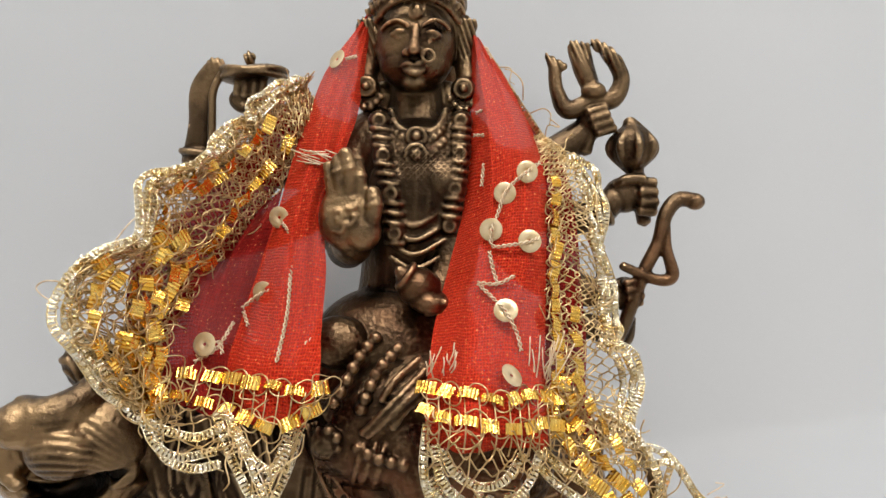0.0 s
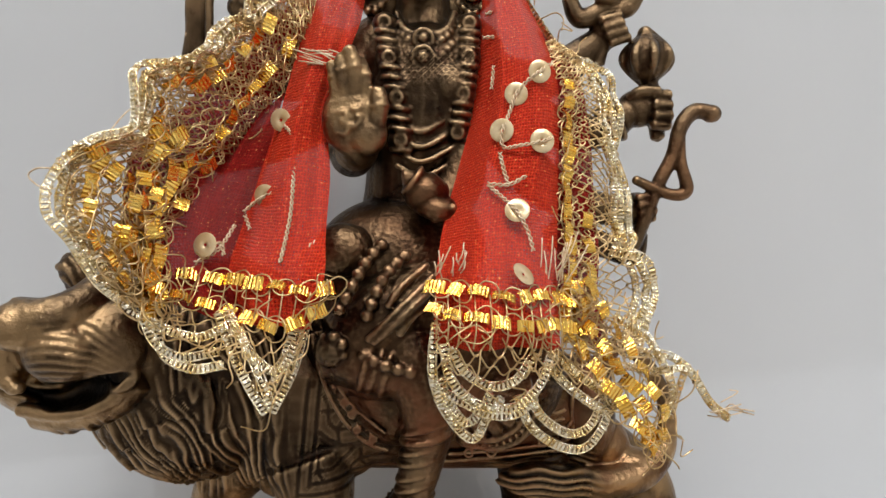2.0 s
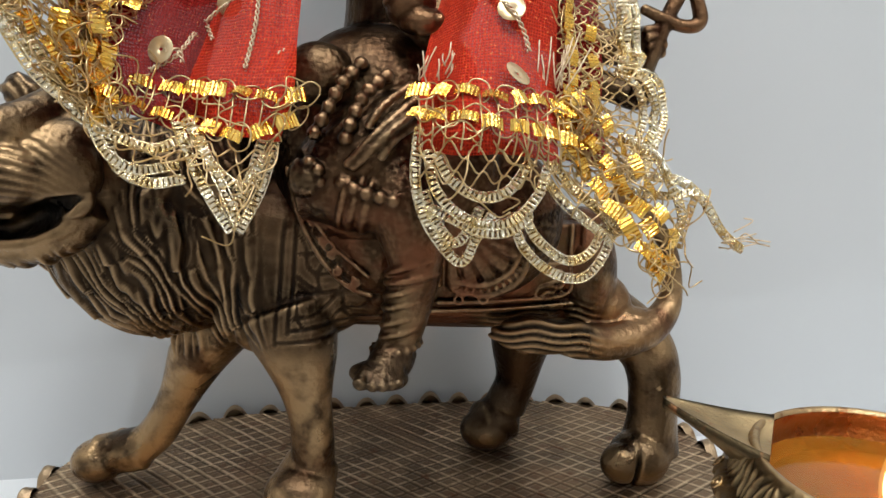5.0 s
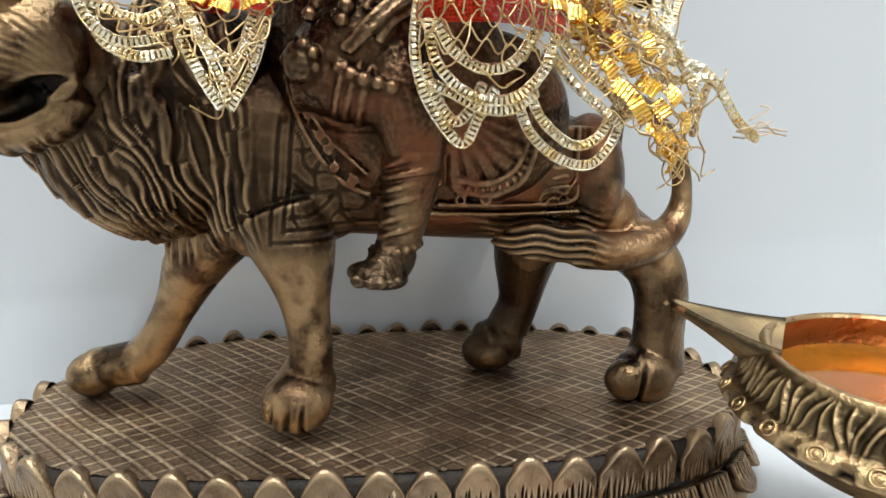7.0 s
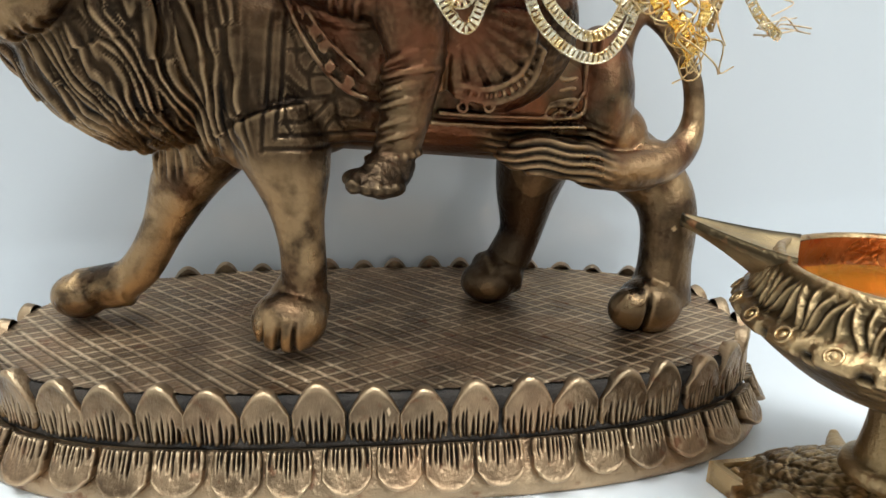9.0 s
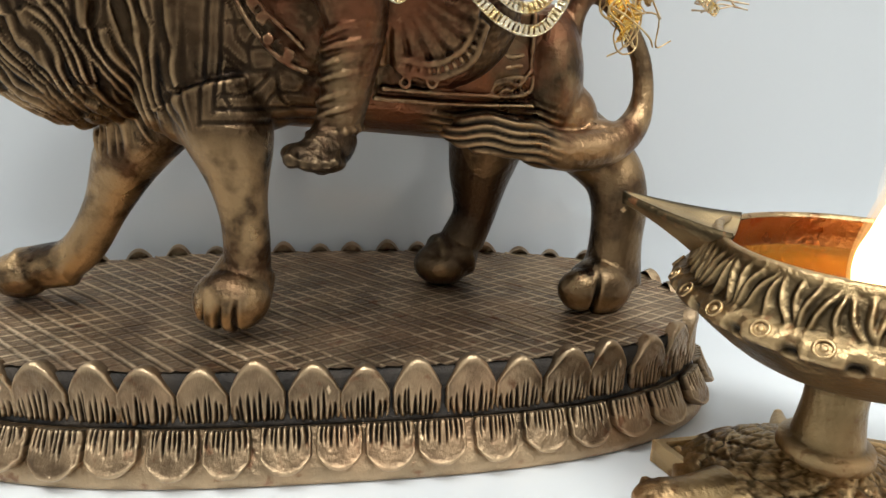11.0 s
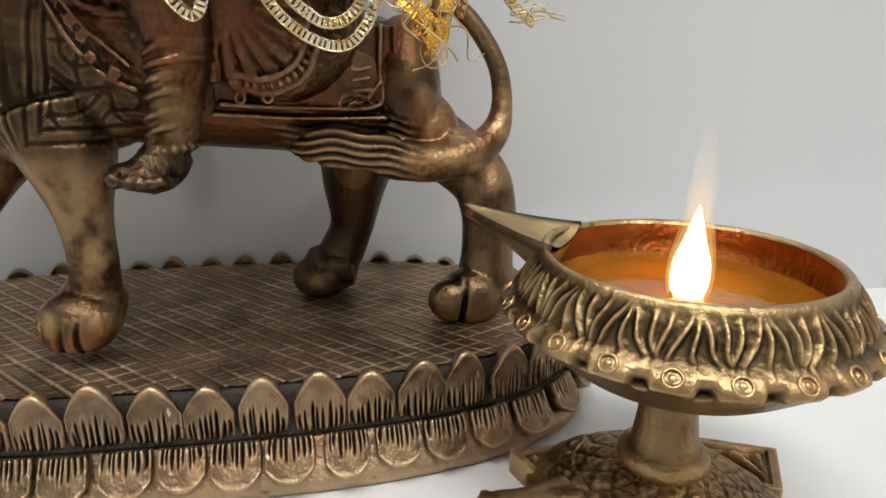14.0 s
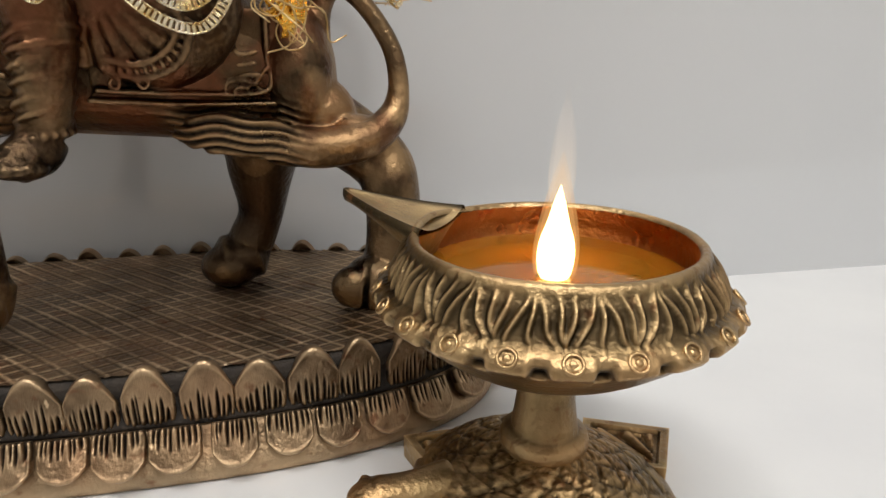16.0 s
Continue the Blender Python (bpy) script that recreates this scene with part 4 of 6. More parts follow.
def build_lamp():
    lamp_thing = thing("oil_lamp", "lit brass oil lamp with spout, standing on a tortoise base", "oil lamp", (0, 0, 0))
    # bowl: outer skin with a band of chased leaves, scalloped flange, rolled lip, inner skin
    outer = fine_profile([(6, 38.6), (14, 39.8), (24, 43.6), (32, 49.4), (37.4, 54.2)], 14)
    flange = [(39.4, 55.0), (40.3, 56.2), (39.8, 57.8), (38.0, 59.2)]
    band = fine_profile([(36.6, 59.8), (35.8, 62), (34.2, 65.2), (32.4, 67.8)], 16)
    lip = [(32.0, 68.8), (31.3, 69.4), (30.4, 69.3), (29.9, 68.4)]
    inner = fine_profile([(30.0, 66.5), (30.6, 62), (28, 55), (20, 50), (4, 47)], 10)
    prof = outer + flange + band + lip
    b0 = len(outer) + len(flange)
    b1 = b0 + len(band)

    bowl_darken = []

    def shape(a, k, r, z):
        # shade in the notches and grimy gaps between leaves go into the colour
        darken = 0.0
        if len(outer) <= k < b0:
            notch = abs(((a / (2 * math.pi) * 22) % 1) - 0.5)
            bite = math.exp(-(notch / 0.15) ** 4) * (1.0, 0.75, 0.12, 0.0)[k - len(outer)]
            r -= 3.2 * bite
            darken = bite
        if b0 <= k < b1:
            v = (k - b0) / (b1 - b0 - 1)
            cell = math.floor(a / (2 * math.pi) * 18)
            own = math.sin(cell * 12.9) * 0.5
            q = (a / (2 * math.pi) * 18) % 1 - 0.5
            q += 0.03 * math.sin(7 * v + cell) + 0.04 * own
            near = min(abs(q), abs(abs(q) - 0.33 * (1 - v) ** 0.8 - 0.03), abs(abs(q) - 0.5 + 0.14 * v))
            leaf = math.exp(-(near / (0.052 + 0.015 * own)) ** 2)
            swell = math.sin(math.pi * min(1, max(0.03, v)) ** 0.8) ** 0.6
            r += (1.25 * leaf - 0.6) * swell
            darken = 0.6 * (1 - leaf) * swell
        away = (a - SPOUT + math.pi) % (2 * math.pi) - math.pi
        if k >= b1 - 6 and k < b1 + len(lip):
            z += 1.2 * math.exp(-(away / 0.35) ** 2)
        bowl_darken.append(darken)
        return r, z

    bowl = lathe("bowl", prof, BRASS, lamp_thing, "chased brass bowl with scalloped flange", 720, shape)
    metal_layers(bowl.data, shade_grime=bowl_darken)
    lathe("bowl_lining", [(29.9, 68.4)] + inner, COPPER, lamp_thing, "oil-stained coppery inside of the bowl", 96)
    # ring-and-dot marks on each scallop
    c = Clay()
    c.ring((0, 0, 0), (0, 0, 1), 1.7, 0.36, 16)
    c.ball((0, 0, 0), (0.8, 0.8, 0.4), nu=8, nv=6)
    dot = bpy.data.meshes.new("boss")
    dot.from_pydata((np.vstack(c.v) * MM).tolist(), [], c.f)
    dot.materials.append(BRASS)
    dot.shade_smooth()
    for k in range(22):
        a = 2 * math.pi * k / 22
        m = Matrix.Translation(((LAMP[0] + 39.3 * math.cos(a)) * MM, (LAMP[1] + 39.3 * math.sin(a)) * MM, 58.2 * MM)) @ Matrix.Rotation(a, 4, "Z") @ Matrix.Rotation(radians(48), 4, "Y")
        share("boss", dot, m, bowl)
    # spout: an open trough that narrows to a raised point
    d = np.array((math.cos(SPOUT), math.sin(SPOUT), 0.0))
    s = np.array((-d[1], d[0], 0.0))
    o = np.array((LAMP[0], LAMP[1], 0.0))
    vs, fs, n, m = [], [], 22, 13
    for i in range(n):
        t = i / (n - 1)
        along = 27.0 + 27.2 * t
        half = 11.6 * (1 - t) ** 0.9 + 0.7
        rim_z = 69.3 + 4.2 * t ** 1.5
        for j in range(m):
            u = 2 * j / (m - 1) - 1
            z = rim_z + 1.3 - (1 - abs(u) ** 2.6) * 2.4 * (1 - t) ** 0.6
            vs.append(o + d * along + s * half * u + np.array((0, 0, z)))
    top = len(vs)
    for i in range(n):
        t = i / (n - 1)
        along = 27.0 + 27.2 * t
        half = 12.3 * (1 - t) ** 0.9 + 1.1
        rim_z = 69.3 + 4.2 * t ** 1.5
        for j in range(m):
            u = 2 * j / (m - 1) - 1
            keel = min(12.5 * (1 - t) ** 1.6 + 1.8, 1.5 + 70 * t)
            ridge = 0.55 * math.sin(u * 19 + 6 * t) * (1 - t)
            z = rim_z - 0.2 - (1 - abs(u) ** 1.6) * keel
            vs.append(o + d * (along + ridge * 0.4) + s * (half * u * (1 + 0.02 * ridge)) + np.array((0, 0, z)))
    for i in range(n - 1):
        for j in range(m - 1):
            a = i * m + j
            fs.append((a, a + 1, a + 1 + m, a + m))
            fs.append((top + a, top + a + m, top + a + 1 + m, top + a + 1))
        for j in (0, m - 1):
            a = i * m + j
            fs.append((a, a + m, top + a + m, top + a) if j == 0 else (a + m, a, top + a, top + a + m))
    fs += [((n - 1) * m + j, (n - 1) * m + j + 1, top + (n - 1) * m + j + 1, top + (n - 1) * m + j) for j in range(m - 1)]
    mesh_object("spout", [tuple(v) for v in vs], fs, BRIGHT_BRASS, lamp_thing, "pointed brass pouring spout, coloured bright as if lit", smooth=True)
    lathe("stem", fine_profile([(10.4, 16.5), (10.8, 18.6), (10.2, 20.6)], 6) + fine_profile([(8.2, 21.2), (7.4, 26), (6.8, 32), (7.4, 37), (11, 40.0)], 14), BRASS, lamp_thing, "plain turned brass stem", 64, None, True)
    # tortoise base: scaled shell, head, flippers
    nu, nv = 160, 44
    vs, fs = [], []
    for j in range(nv + 1):
        v = j / nv
        for i in range(nu):
            a = 2 * math.pi * i / nu
            r = 33 * (1 - v) + 9.5 * v
            h = 4.2 + 14.2 * (v ** 0.75)
            p1 = abs(((a * 15 / (2 * math.pi) + v * 3.0) % 1) - 0.5)
            p2 = abs(((a * 15 / (2 * math.pi) - v * 3.0) % 1) - 0.5)
            scale = min(p1, p2)
            h += (0.75 * min(1, scale / 0.16) - 0.4 + 0.25 * math.cos((p1 - p2) * 30)) * math.sin(math.pi * min(1, v * 0.95 + 0.04)) ** 0.5
            x, y = r * math.cos(a), r * math.sin(a) * 0.86
            ca, sa = math.cos(SPOUT), math.sin(SPOUT)
            vs.append((LAMP[0] + x * ca - y * sa, LAMP[1] + x * sa + y * ca, h))
    fs = [(j * nu + i, j * nu + (i + 1) % nu, (j + 1) * nu + (i + 1) % nu, (j + 1) * nu + i) for j in range(nv) for i in range(nu)]
    low = len(vs)
    vs += [(x, y, 0.2) for x, y, _ in vs[:nu]]
    fs += [(low + i, low + (i + 1) % nu, (i + 1) % nu, i) for i in range(nu)]
    fs.append([low + i for i in range(nu)][::-1])
    shell = mesh_object("shell", vs, fs, BRASS, lamp_thing, "scaled brass tortoise shell foot")

    def flipper(corners, z0, z1):
        """A thick corner fin with a sunk fan of ridges and a raised rim."""
        a, b, cc, e = [np.array(p, float) for p in corners]
        k, v2, f2 = 32, [], []
        for i in range(k + 1):
            for j in range(k + 1):
                u, w = i / k, j / k
                p = a * (1 - u) * (1 - w) + b * u * (1 - w) + cc * u * w + e * (1 - u) * w
                edge = min(u, 1 - u, w, 1 - w)
                fan = math.sin(math.atan2(w + 0.05, u + 0.05) * 26)
                z = z1 - (0.0 if edge < 0.12 else 1.1) + (0.9 * fan if edge > 0.16 else 0)
                v2.append((p[0], p[1], z + (z0 - z1) * 0.0))
        f2 = [(i * (k + 1) + j, (i + 1) * (k + 1) + j, (i + 1) * (k + 1) + j + 1, i * (k + 1) + j + 1) for i in range(k) for j in range(k)]
        w = k + 1
        ring = [i * w for i in range(w)] + [k * w + j for j in range(1, w)] + [i * w + k for i in range(k - 1, -1, -1)] + [j for j in range(k - 1, 0, -1)]
        base0 = len(v2)
        v2 += [(v2[i][0], v2[i][1], z0) for i in ring]
        q = len(ring)
        f2 += [(ring[(i + 1) % q], ring[i], base0 + i, base0 + (i + 1) % q) for i in range(q)]
        mesh_object("flipper", v2, f2, BRASS, lamp_thing, "", smooth=False)

    flipper([(120, 158, 0), (127, 178, 0), (149.5, 171, 0), (141.5, 153.5, 0)][::-1], 0.2, 7.2)
    flipper([(75.5, 173, 0), (99, 177, 0), (100, 162, 0), (83, 156.5, 0)][::-1], 0.2, 6.8)
    flipper([(92, 129, 0), (85, 119, 0), (101, 115, 0), (109, 128, 0)][::-1], 0.2, 6.8)
    flipper([(124, 128, 0), (132, 116, 0), (147, 127, 0), (139, 142, 0)][::-1], 0.2, 6.8)
    c = Clay()
    c.tube([(86, 152, 6), (76, 148.5, 7.2), (69, 147, 7.4)], [6.5, 5, 5.2])
    c.ball((68, 146.6, 7.6), (6.4, 5.2, 4.4))
    c.ball((65, 142.8, 9.8), 1.4)
    c.ball((66, 150.4, 10), 1.4)
    me = c.fused("head", 0.7, 2)
    me.materials.append(BRASS)
    me.shade_smooth()
    tagged(share("head", me, Matrix(), lamp_thing), "blunt brass tortoise head")
    c = Clay()
    c.tube([(114, 176, 4.5), (117, 184.5, 5.5), (118.5, 188.5, 7)], [4, 2.6, 1.2])
    mesh_object("tail", np.vstack(c.v).tolist(), c.f, BRASS, lamp_thing)
    # oil, wick and flame
    n = 64
    ring = [(LAMP[0] + 30.3 * math.cos(2 * math.pi * i / n), LAMP[1] + 30.3 * math.sin(2 * math.pi * i / n), 60.8) for i in range(n)]
    low = [(LAMP[0] + 24 * math.cos(2 * math.pi * i / n), LAMP[1] + 24 * math.sin(2 * math.pi * i / n), 47.5) for i in range(n)]
    oil = mesh_object("oil", ring + low, [list(range(n)), list(range(2 * n - 1, n - 1, -1))] + [(i, n + i, n + (i + 1) % n, (i + 1) % n) for i in range(n)], OIL, None, smooth=False)
    tagged(oil, "amber lamp oil filling the brass bowl", "oil")
    WX, WY = WICK_AT
    c = Clay()
    c.tube([(WX, WY, 57), (WX + 0.3, WY, 61), (WX + 0.8, WY - 0.3, 64.5)], [1.9, 1.6, 1.1], nu=10)
    c.tube([(WX - 3.5, WY + 0.5, 60.8), (WX, WY, 61.2), (WX + 3.5, WY + 0.2, 60.8)], [1.0, 1.5, 1.0], nu=10)
    wick = mesh_object("wick", np.vstack(c.v).tolist(), c.f, WICK)
    tagged(wick, "charred cotton wick standing in the oil", "wick")
    flame = thing("flame", "bright yellow-white flame burning on the wick", "flame", (0, 0, 0))
    for name, prof2, mat in (("flame_core", [(0.5, 60.6), (3.0, 62.4), (4.0, 66.0), (3.8, 70.5), (2.4, 75.0), (1.2, 79.5), (0.1, 83.0)], FLAME), ("flame_mantle", [(0.6, 60.2), (3.4, 62.2), (4.4, 66.2), (4.2, 71.0), (3.0, 77.0), (1.6, 82.5), (0.15, 87.5)], MANTLE),
                             ("flame_mantle", [(0.8, 59.8), (3.9, 62.0), (4.9, 66.4), (4.7, 71.6), (3.5, 78.0), (2.0, 84.0), (0.15, 90.0)], MANTLE), ("flame_tip", [(1.4, 80), (2.0, 84), (1.9, 89), (1.5, 94), (1.0, 99), (0.1, 104)], PLUME), ("flame_tip", [(2.0, 79), (2.8, 84), (2.6, 89), (2.1, 94), (1.3, 98), (0.1, 101)], PLUME)):
        pr = fine_profile(prof2, 26)
        n, m = 28, len(pr)
        vs, fs = [], []
        for i in range(n):
            a = 2 * math.pi * i / n
            for r, z in pr:
                lean = 0.02 * (z - 63)
                vs.append((WX + lean + max(r, 0.05) * math.cos(a), WY + max(r, 0.05) * math.sin(a), z - 2.0))
        for i in range(n):
            j = (i + 1) % n
            fs += [(i * m + k, j * m + k, j * m + k + 1, i * m + k + 1) for k in range(m - 1)]
        mesh_object(name, vs, fs, mat, flame)


def glow(name, low, high, z0, z1, s0, s1, clear):
    """Burning gas: colour and strength change with height, partly see-through."""
    mat = bpy.data.materials.new(name)
    mat.use_nodes = True
    n, l = mat.node_tree.nodes, mat.node_tree.links
    n.remove(n["Principled BSDF"])
    geo = n.new("ShaderNodeNewGeometry")
    sep = n.new("ShaderNodeSeparateXYZ")
    l.new(geo.outputs["Position"], sep.inputs[0])
    mr = n.new("ShaderNodeMapRange")
    mr.inputs["From Min"].default_value, mr.inputs["From Max"].default_value = z0 * MM, z1 * MM
    l.new(sep.outputs[2], mr.inputs["Value"])
    ramp = n.new("ShaderNodeValToRGB")
    ramp.color_ramp.elements[0].color, ramp.color_ramp.elements[1].color = (*low, 1), (*high, 1)
    l.new(mr.outputs["Result"], ramp.inputs["Fac"])
    st = n.new("ShaderNodeMapRange")
    st.inputs["To Min"].default_value, st.inputs["To Max"].default_value = s0, s1
    l.new(mr.outputs["Result"], st.inputs["Value"])
    em = n.new("ShaderNodeEmission")
    l.new(ramp.outputs["Color"], em.inputs["Color"])
    l.new(st.outputs["Result"], em.inputs["Strength"])
    tr = n.new("ShaderNodeBsdfTransparent")
    mix = n.new("ShaderNodeMixShader")
    tm = n.new("ShaderNodeMapRange")
    tm.inputs["To Min"].default_value, tm.inputs["To Max"].default_value = clear
    l.new(mr.outputs["Result"], tm.inputs["Value"])
    l.new(tm.outputs["Result"], mix.inputs[0])
    l.new(em.outputs[0], mix.inputs[1])
    l.new(tr.outputs[0], mix.inputs[2])
    l.new(mix.outputs[0], n["Material Output"].inputs["Surface"])
    return mat


WICK_AT = (108.8, 150.0)
FLAME = glow("flame_gas", (1.0, 0.66, 0.26), (1.0, 0.72, 0.34), 63, 86, 11.0, 11.0, (0.0, 0.0))
MANTLE = glow("flame_mantle_gas", (1.0, 0.50, 0.14), (1.0, 0.60, 0.26), 61, 90, 1.6, 1.4, (0.82, 0.93))
PLUME = glow("flame_tip_gas", (1.0, 0.84, 0.68), (1.0, 0.88, 0.80), 79, 103, 1.1, 0.8, (0.80, 0.998))
build_lamp()


# ---- shawl: red gauze with gold lace ----
class Sheet:
    """A smooth surface through a small net of points; u runs across the rows, v from row to row."""

    def __init__(self, rows, nu=40, nv=70, crumple=0.0):
        net = np.array([spline(r, nu) for r in rows])
        self.g = np.stack([spline(net[:, i], nv) for i in range(nu)], 1)
        self.nu, self.nv = nu, nv
        if crumple:
            for j in range(nv):
                for i in range(nu):
                    p = Vector(self.g[j, i])
                    self.g[j, i] += crumple * np.array((0.5 * noise.noise(p * 0.07 + Vector((9, 0, 0))), noise.noise(p * 0.09) + 0.5 * noise.noise(p * 0.22), 0.5 * noise.noise(p * 0.07)))

    def at(self, u, v):
        x, y = min(max(u, 0), 1) * (self.nu - 1), min(max(v, 0), 1) * (self.nv - 1)
        i, j = min(int(x), self.nu - 2), min(int(y), self.nv - 2)
        a, b = x - i, y - j
        g = self.g
        return (g[j, i] * (1 - a) + g[j, i + 1] * a) * (1 - b) + (g[j + 1, i] * (1 - a) + g[j + 1, i + 1] * a) * b

    def axes(self, u, v):
        du = self.at(min(u + 0.03, 1), v) - self.at(max(u - 0.03, 0), v)
        dv = self.at(u, min(v + 0.02, 1)) - self.at(u, max(v - 0.02, 0))
        du = du / (np.linalg.norm(du) + 1e-9)
        n = np.cross(du, dv)
        n = n / (np.linalg.norm(n) + 1e-9)
        if n[1] > 0:
            n = -n
        dv = dv / (np.linalg.norm(dv) + 1e-9)
        return du, dv, n

    def run(self, u, step, v0=0.0, v1=1.0):
        """Equal steps along v at one u: a list of v."""
        vs = np.linspace(v0, v1, 120)
        p = np.array([self.at(u, v) for v in vs])
        d = np.r_[0, np.cumsum(np.linalg.norm(np.diff(p, axis=0), axis=1))]
        k = max(2, int(d[-1] / step))
        return np.interp(np.linspace(0, d[-1], k), d, vs)


def cloth(name, sheet, mat, parent, folds=(), label=""):
    """The gauze itself, with folds running along it, given as (waves, depth, phase)."""
    nu, nv = 90, 150
    vs, uv = [], []
    for j in range(nv):
        for i in range(nu):
            u, v = i / (nu - 1), j / (nv - 1)
            p = sheet.at(u, v)
            d = sum(depth * math.sin(waves * 2 * math.pi * u + phase + 0.8 * math.sin(5 * v + phase)) for waves, depth, phase in folds)
            d += 0.25 * noise.noise(Vector(p) * 0.12)
            vs.append((p[0], p[1] + d, p[2]))
    pts = np.array(vs).reshape(nv, nu, 3)
    lu = np.zeros((nv, nu))
    lv = np.zeros((nv, nu))
    lu[:, 1:] = np.cumsum(np.linalg.norm(np.diff(pts, axis=1), axis=2), axis=1)
    lv[1:] = np.cumsum(np.linalg.norm(np.diff(pts, axis=0), axis=2), axis=0)
    lu -= lu[:, nu // 2:nu // 2 + 1]
    lv = np.repeat(lv[:, nu // 2:nu // 2 + 1], nu, 1)
    fs = [(j * nu + i, j * nu + i + 1, (j + 1) * nu + i + 1, (j + 1) * nu + i) for j in range(nv - 1) for i in range(nu - 1)]
    ob = mesh_object(name, vs, fs, mat, parent, label)
    layer = ob.data.uv_layers.new(name="UVMap")
    idx = np.empty(len(ob.data.loops), np.int32)
    ob.data.loops.foreach_get("vertex_index", idx)
    layer.data.foreach_set("uv", np.stack([lu.ravel()[idx], lv.ravel()[idx]], 1).astype(np.float32).ravel())
    return ob


def basis(x, y, z, p):
    """A pose in metres from three directions and a place in millimetres."""
    m = Matrix.Identity(4)
    for k, a in enumerate((x, y, z)):
        for r in range(3):
            m[r][k] = a[r]
    for r in range(3):
        m[r][3] = p[r] * MM
    return m


def foil_mesh(seed):
    """A short piece of flat metal ribbon, bent over a thread, with a crease."""
    rng = random.Random(seed)
    vs, fs, n = [], [], 13
    for i in range(n):
        t = i / (n - 1) * 2 - 1
        h = 0.95 * (1 - t * t) + (0.11 if i % 2 else -0.11) + rng.uniform(-0.06, 0.06)
        for s in (-1, 1):
            vs.append((t * 2.7, s * (1.65 + rng.uniform(-0.1, 0.1)), h))
    k = len(vs)
    vs += [(x, y, z - 0.18) for x, y, z in vs]
    for i in range(n - 1):
        a = 2 * i
        fs += [(a, a + 2, a + 3, a + 1), (k + a, k + a + 1, k + a + 3, k + a + 2), (a + 2, a, k + a, k + a + 2), (a + 1, a + 3, k + a + 3, k + a + 1)]
    me = bpy.data.meshes.new("foil")
    me.from_pydata([tuple(c * MM for c in v) for v in vs], [], fs)
    me.materials.append(GOLD)
    return me


FOILS = [foil_mesh(k) for k in range(6)]


def unit(v):
    return v / (np.linalg.norm(v) + 1e-9)


class Trim:
    """Gathers lace: thread net, braid and foil, each its own part of the shawl."""

    def __init__(self, parent, seed):
        self.parent, self.net, self.rng = parent, Clay(), random.Random(seed)

    def thread(self, pts, r=0.16):
        self.net.tube(pts, r, max(6, int(len(pts) * 2.2)), nu=5)

    def loop(self, p, x, y, n, r):
        """A slack round loop of thread."""
        rng = self.rng
        tilt = rng.uniform(-0.5, 0.5)
        y2 = unit(y + n * tilt)
        k = 13
        pts = [p + x * r * math.cos(2 * math.pi * i / (k - 1)) * rng.uniform(0.94, 1.06) + y2 * r * math.sin(2 * math.pi * i / (k - 1)) * rng.uniform(0.94, 1.06) for i in range(k)]
        self.net.tube(pts, 0.2, 26, nu=5)

    def ribbon(self, sheet, u, v0=0.0, v1=1.0, step=5.6, loops=True, skip=0.0, lift=0.7, calm=1.0):
        rng = self.rng
        for k, v in enumerate(sheet.run(u, step, v0, v1)):
            p = sheet.at(u, v)
            x, y, n = sheet.axes(u, v)
            q = p + n * lift + x * rng.uniform(-0.5, 0.5)
            if rng.random() >= skip:
                ax = unit(y + calm * (x * rng.uniform(-0.35, 0.35) + n * rng.uniform(-0.5, 0.5)))
                nn = unit(n + calm * (x * rng.uniform(-0.7, 0.7) + y * rng.uniform(-0.3, 0.3)) + np.array((0, 0, 0.3)))
                nn = unit(nn - ax * nn.dot(ax))
                share("foil", FOILS[rng.randrange(6)], basis(ax, np.cross(nn, ax), nn, q) @ Matrix.Diagonal((rng.uniform(0.85, 1.2), rng.uniform(0.8, 1.15), 1, 1)), self.parent)
            if loops:
                self.loop(q + y * step / 2 + n * 0.3, y, x, n, rng.uniform(2.7, 3.3))

    def mesh_lines(self, sheet, us, v0=0.0, v1=1.0, amp=1.8, step=2.4):
        """Wavy threads that run side by side and touch, like netting."""
        for row, u in enumerate(us):
            vs = sheet.run(u, step, v0, v1)
            pts = []
            for k, v in enumerate(vs):
                x, y, n = sheet.axes(u, v)
                sgn = 1 if (k + row) % 2 else -1
                pts.append(sheet.at(u, v) + x * sgn * amp * self.rng.uniform(0.7, 1.2) + n * (0.4 * sgn + self.rng.uniform(-0.4, 0.8)))
            if len(pts) > 2:
                self.net.tube(pts, 0.22, 4 * len(pts), nu=5)

    def stray(self, sheet, count, long=14.0, out=3.0):
        rng = self.rng
        for _ in range(count):
            u, v = rng.random(), rng.random()
            x, y, n = sheet.axes(u, v)
            p = sheet.at(u, v) + n * 1.0
            a = unit(x * rng.uniform(-1, 1) + y * rng.uniform(-1, 1) + n * 0.2)
            b = unit(np.cross(a, n))
            L = long * rng.uniform(0.4, 1.0)
            self.net.tube([p, p + a * L * 0.4 + b * out * rng.uniform(-1, 1) + n * rng.uniform(0, out), p + a * L * 0.8 + b * out * rng.uniform(-1, 1) + n * rng.uniform(-1, 2), p + a * L + b * out * rng.uniform(-1, 1)], 0.11, 14, nu=4)

    def finish(self, label):
        ob = mesh_object("thread_net", np.vstack(self.net.v).tolist(), self.net.f, THREAD, self.parent, label)
        ob["kind"] = "stuff"
        return ob


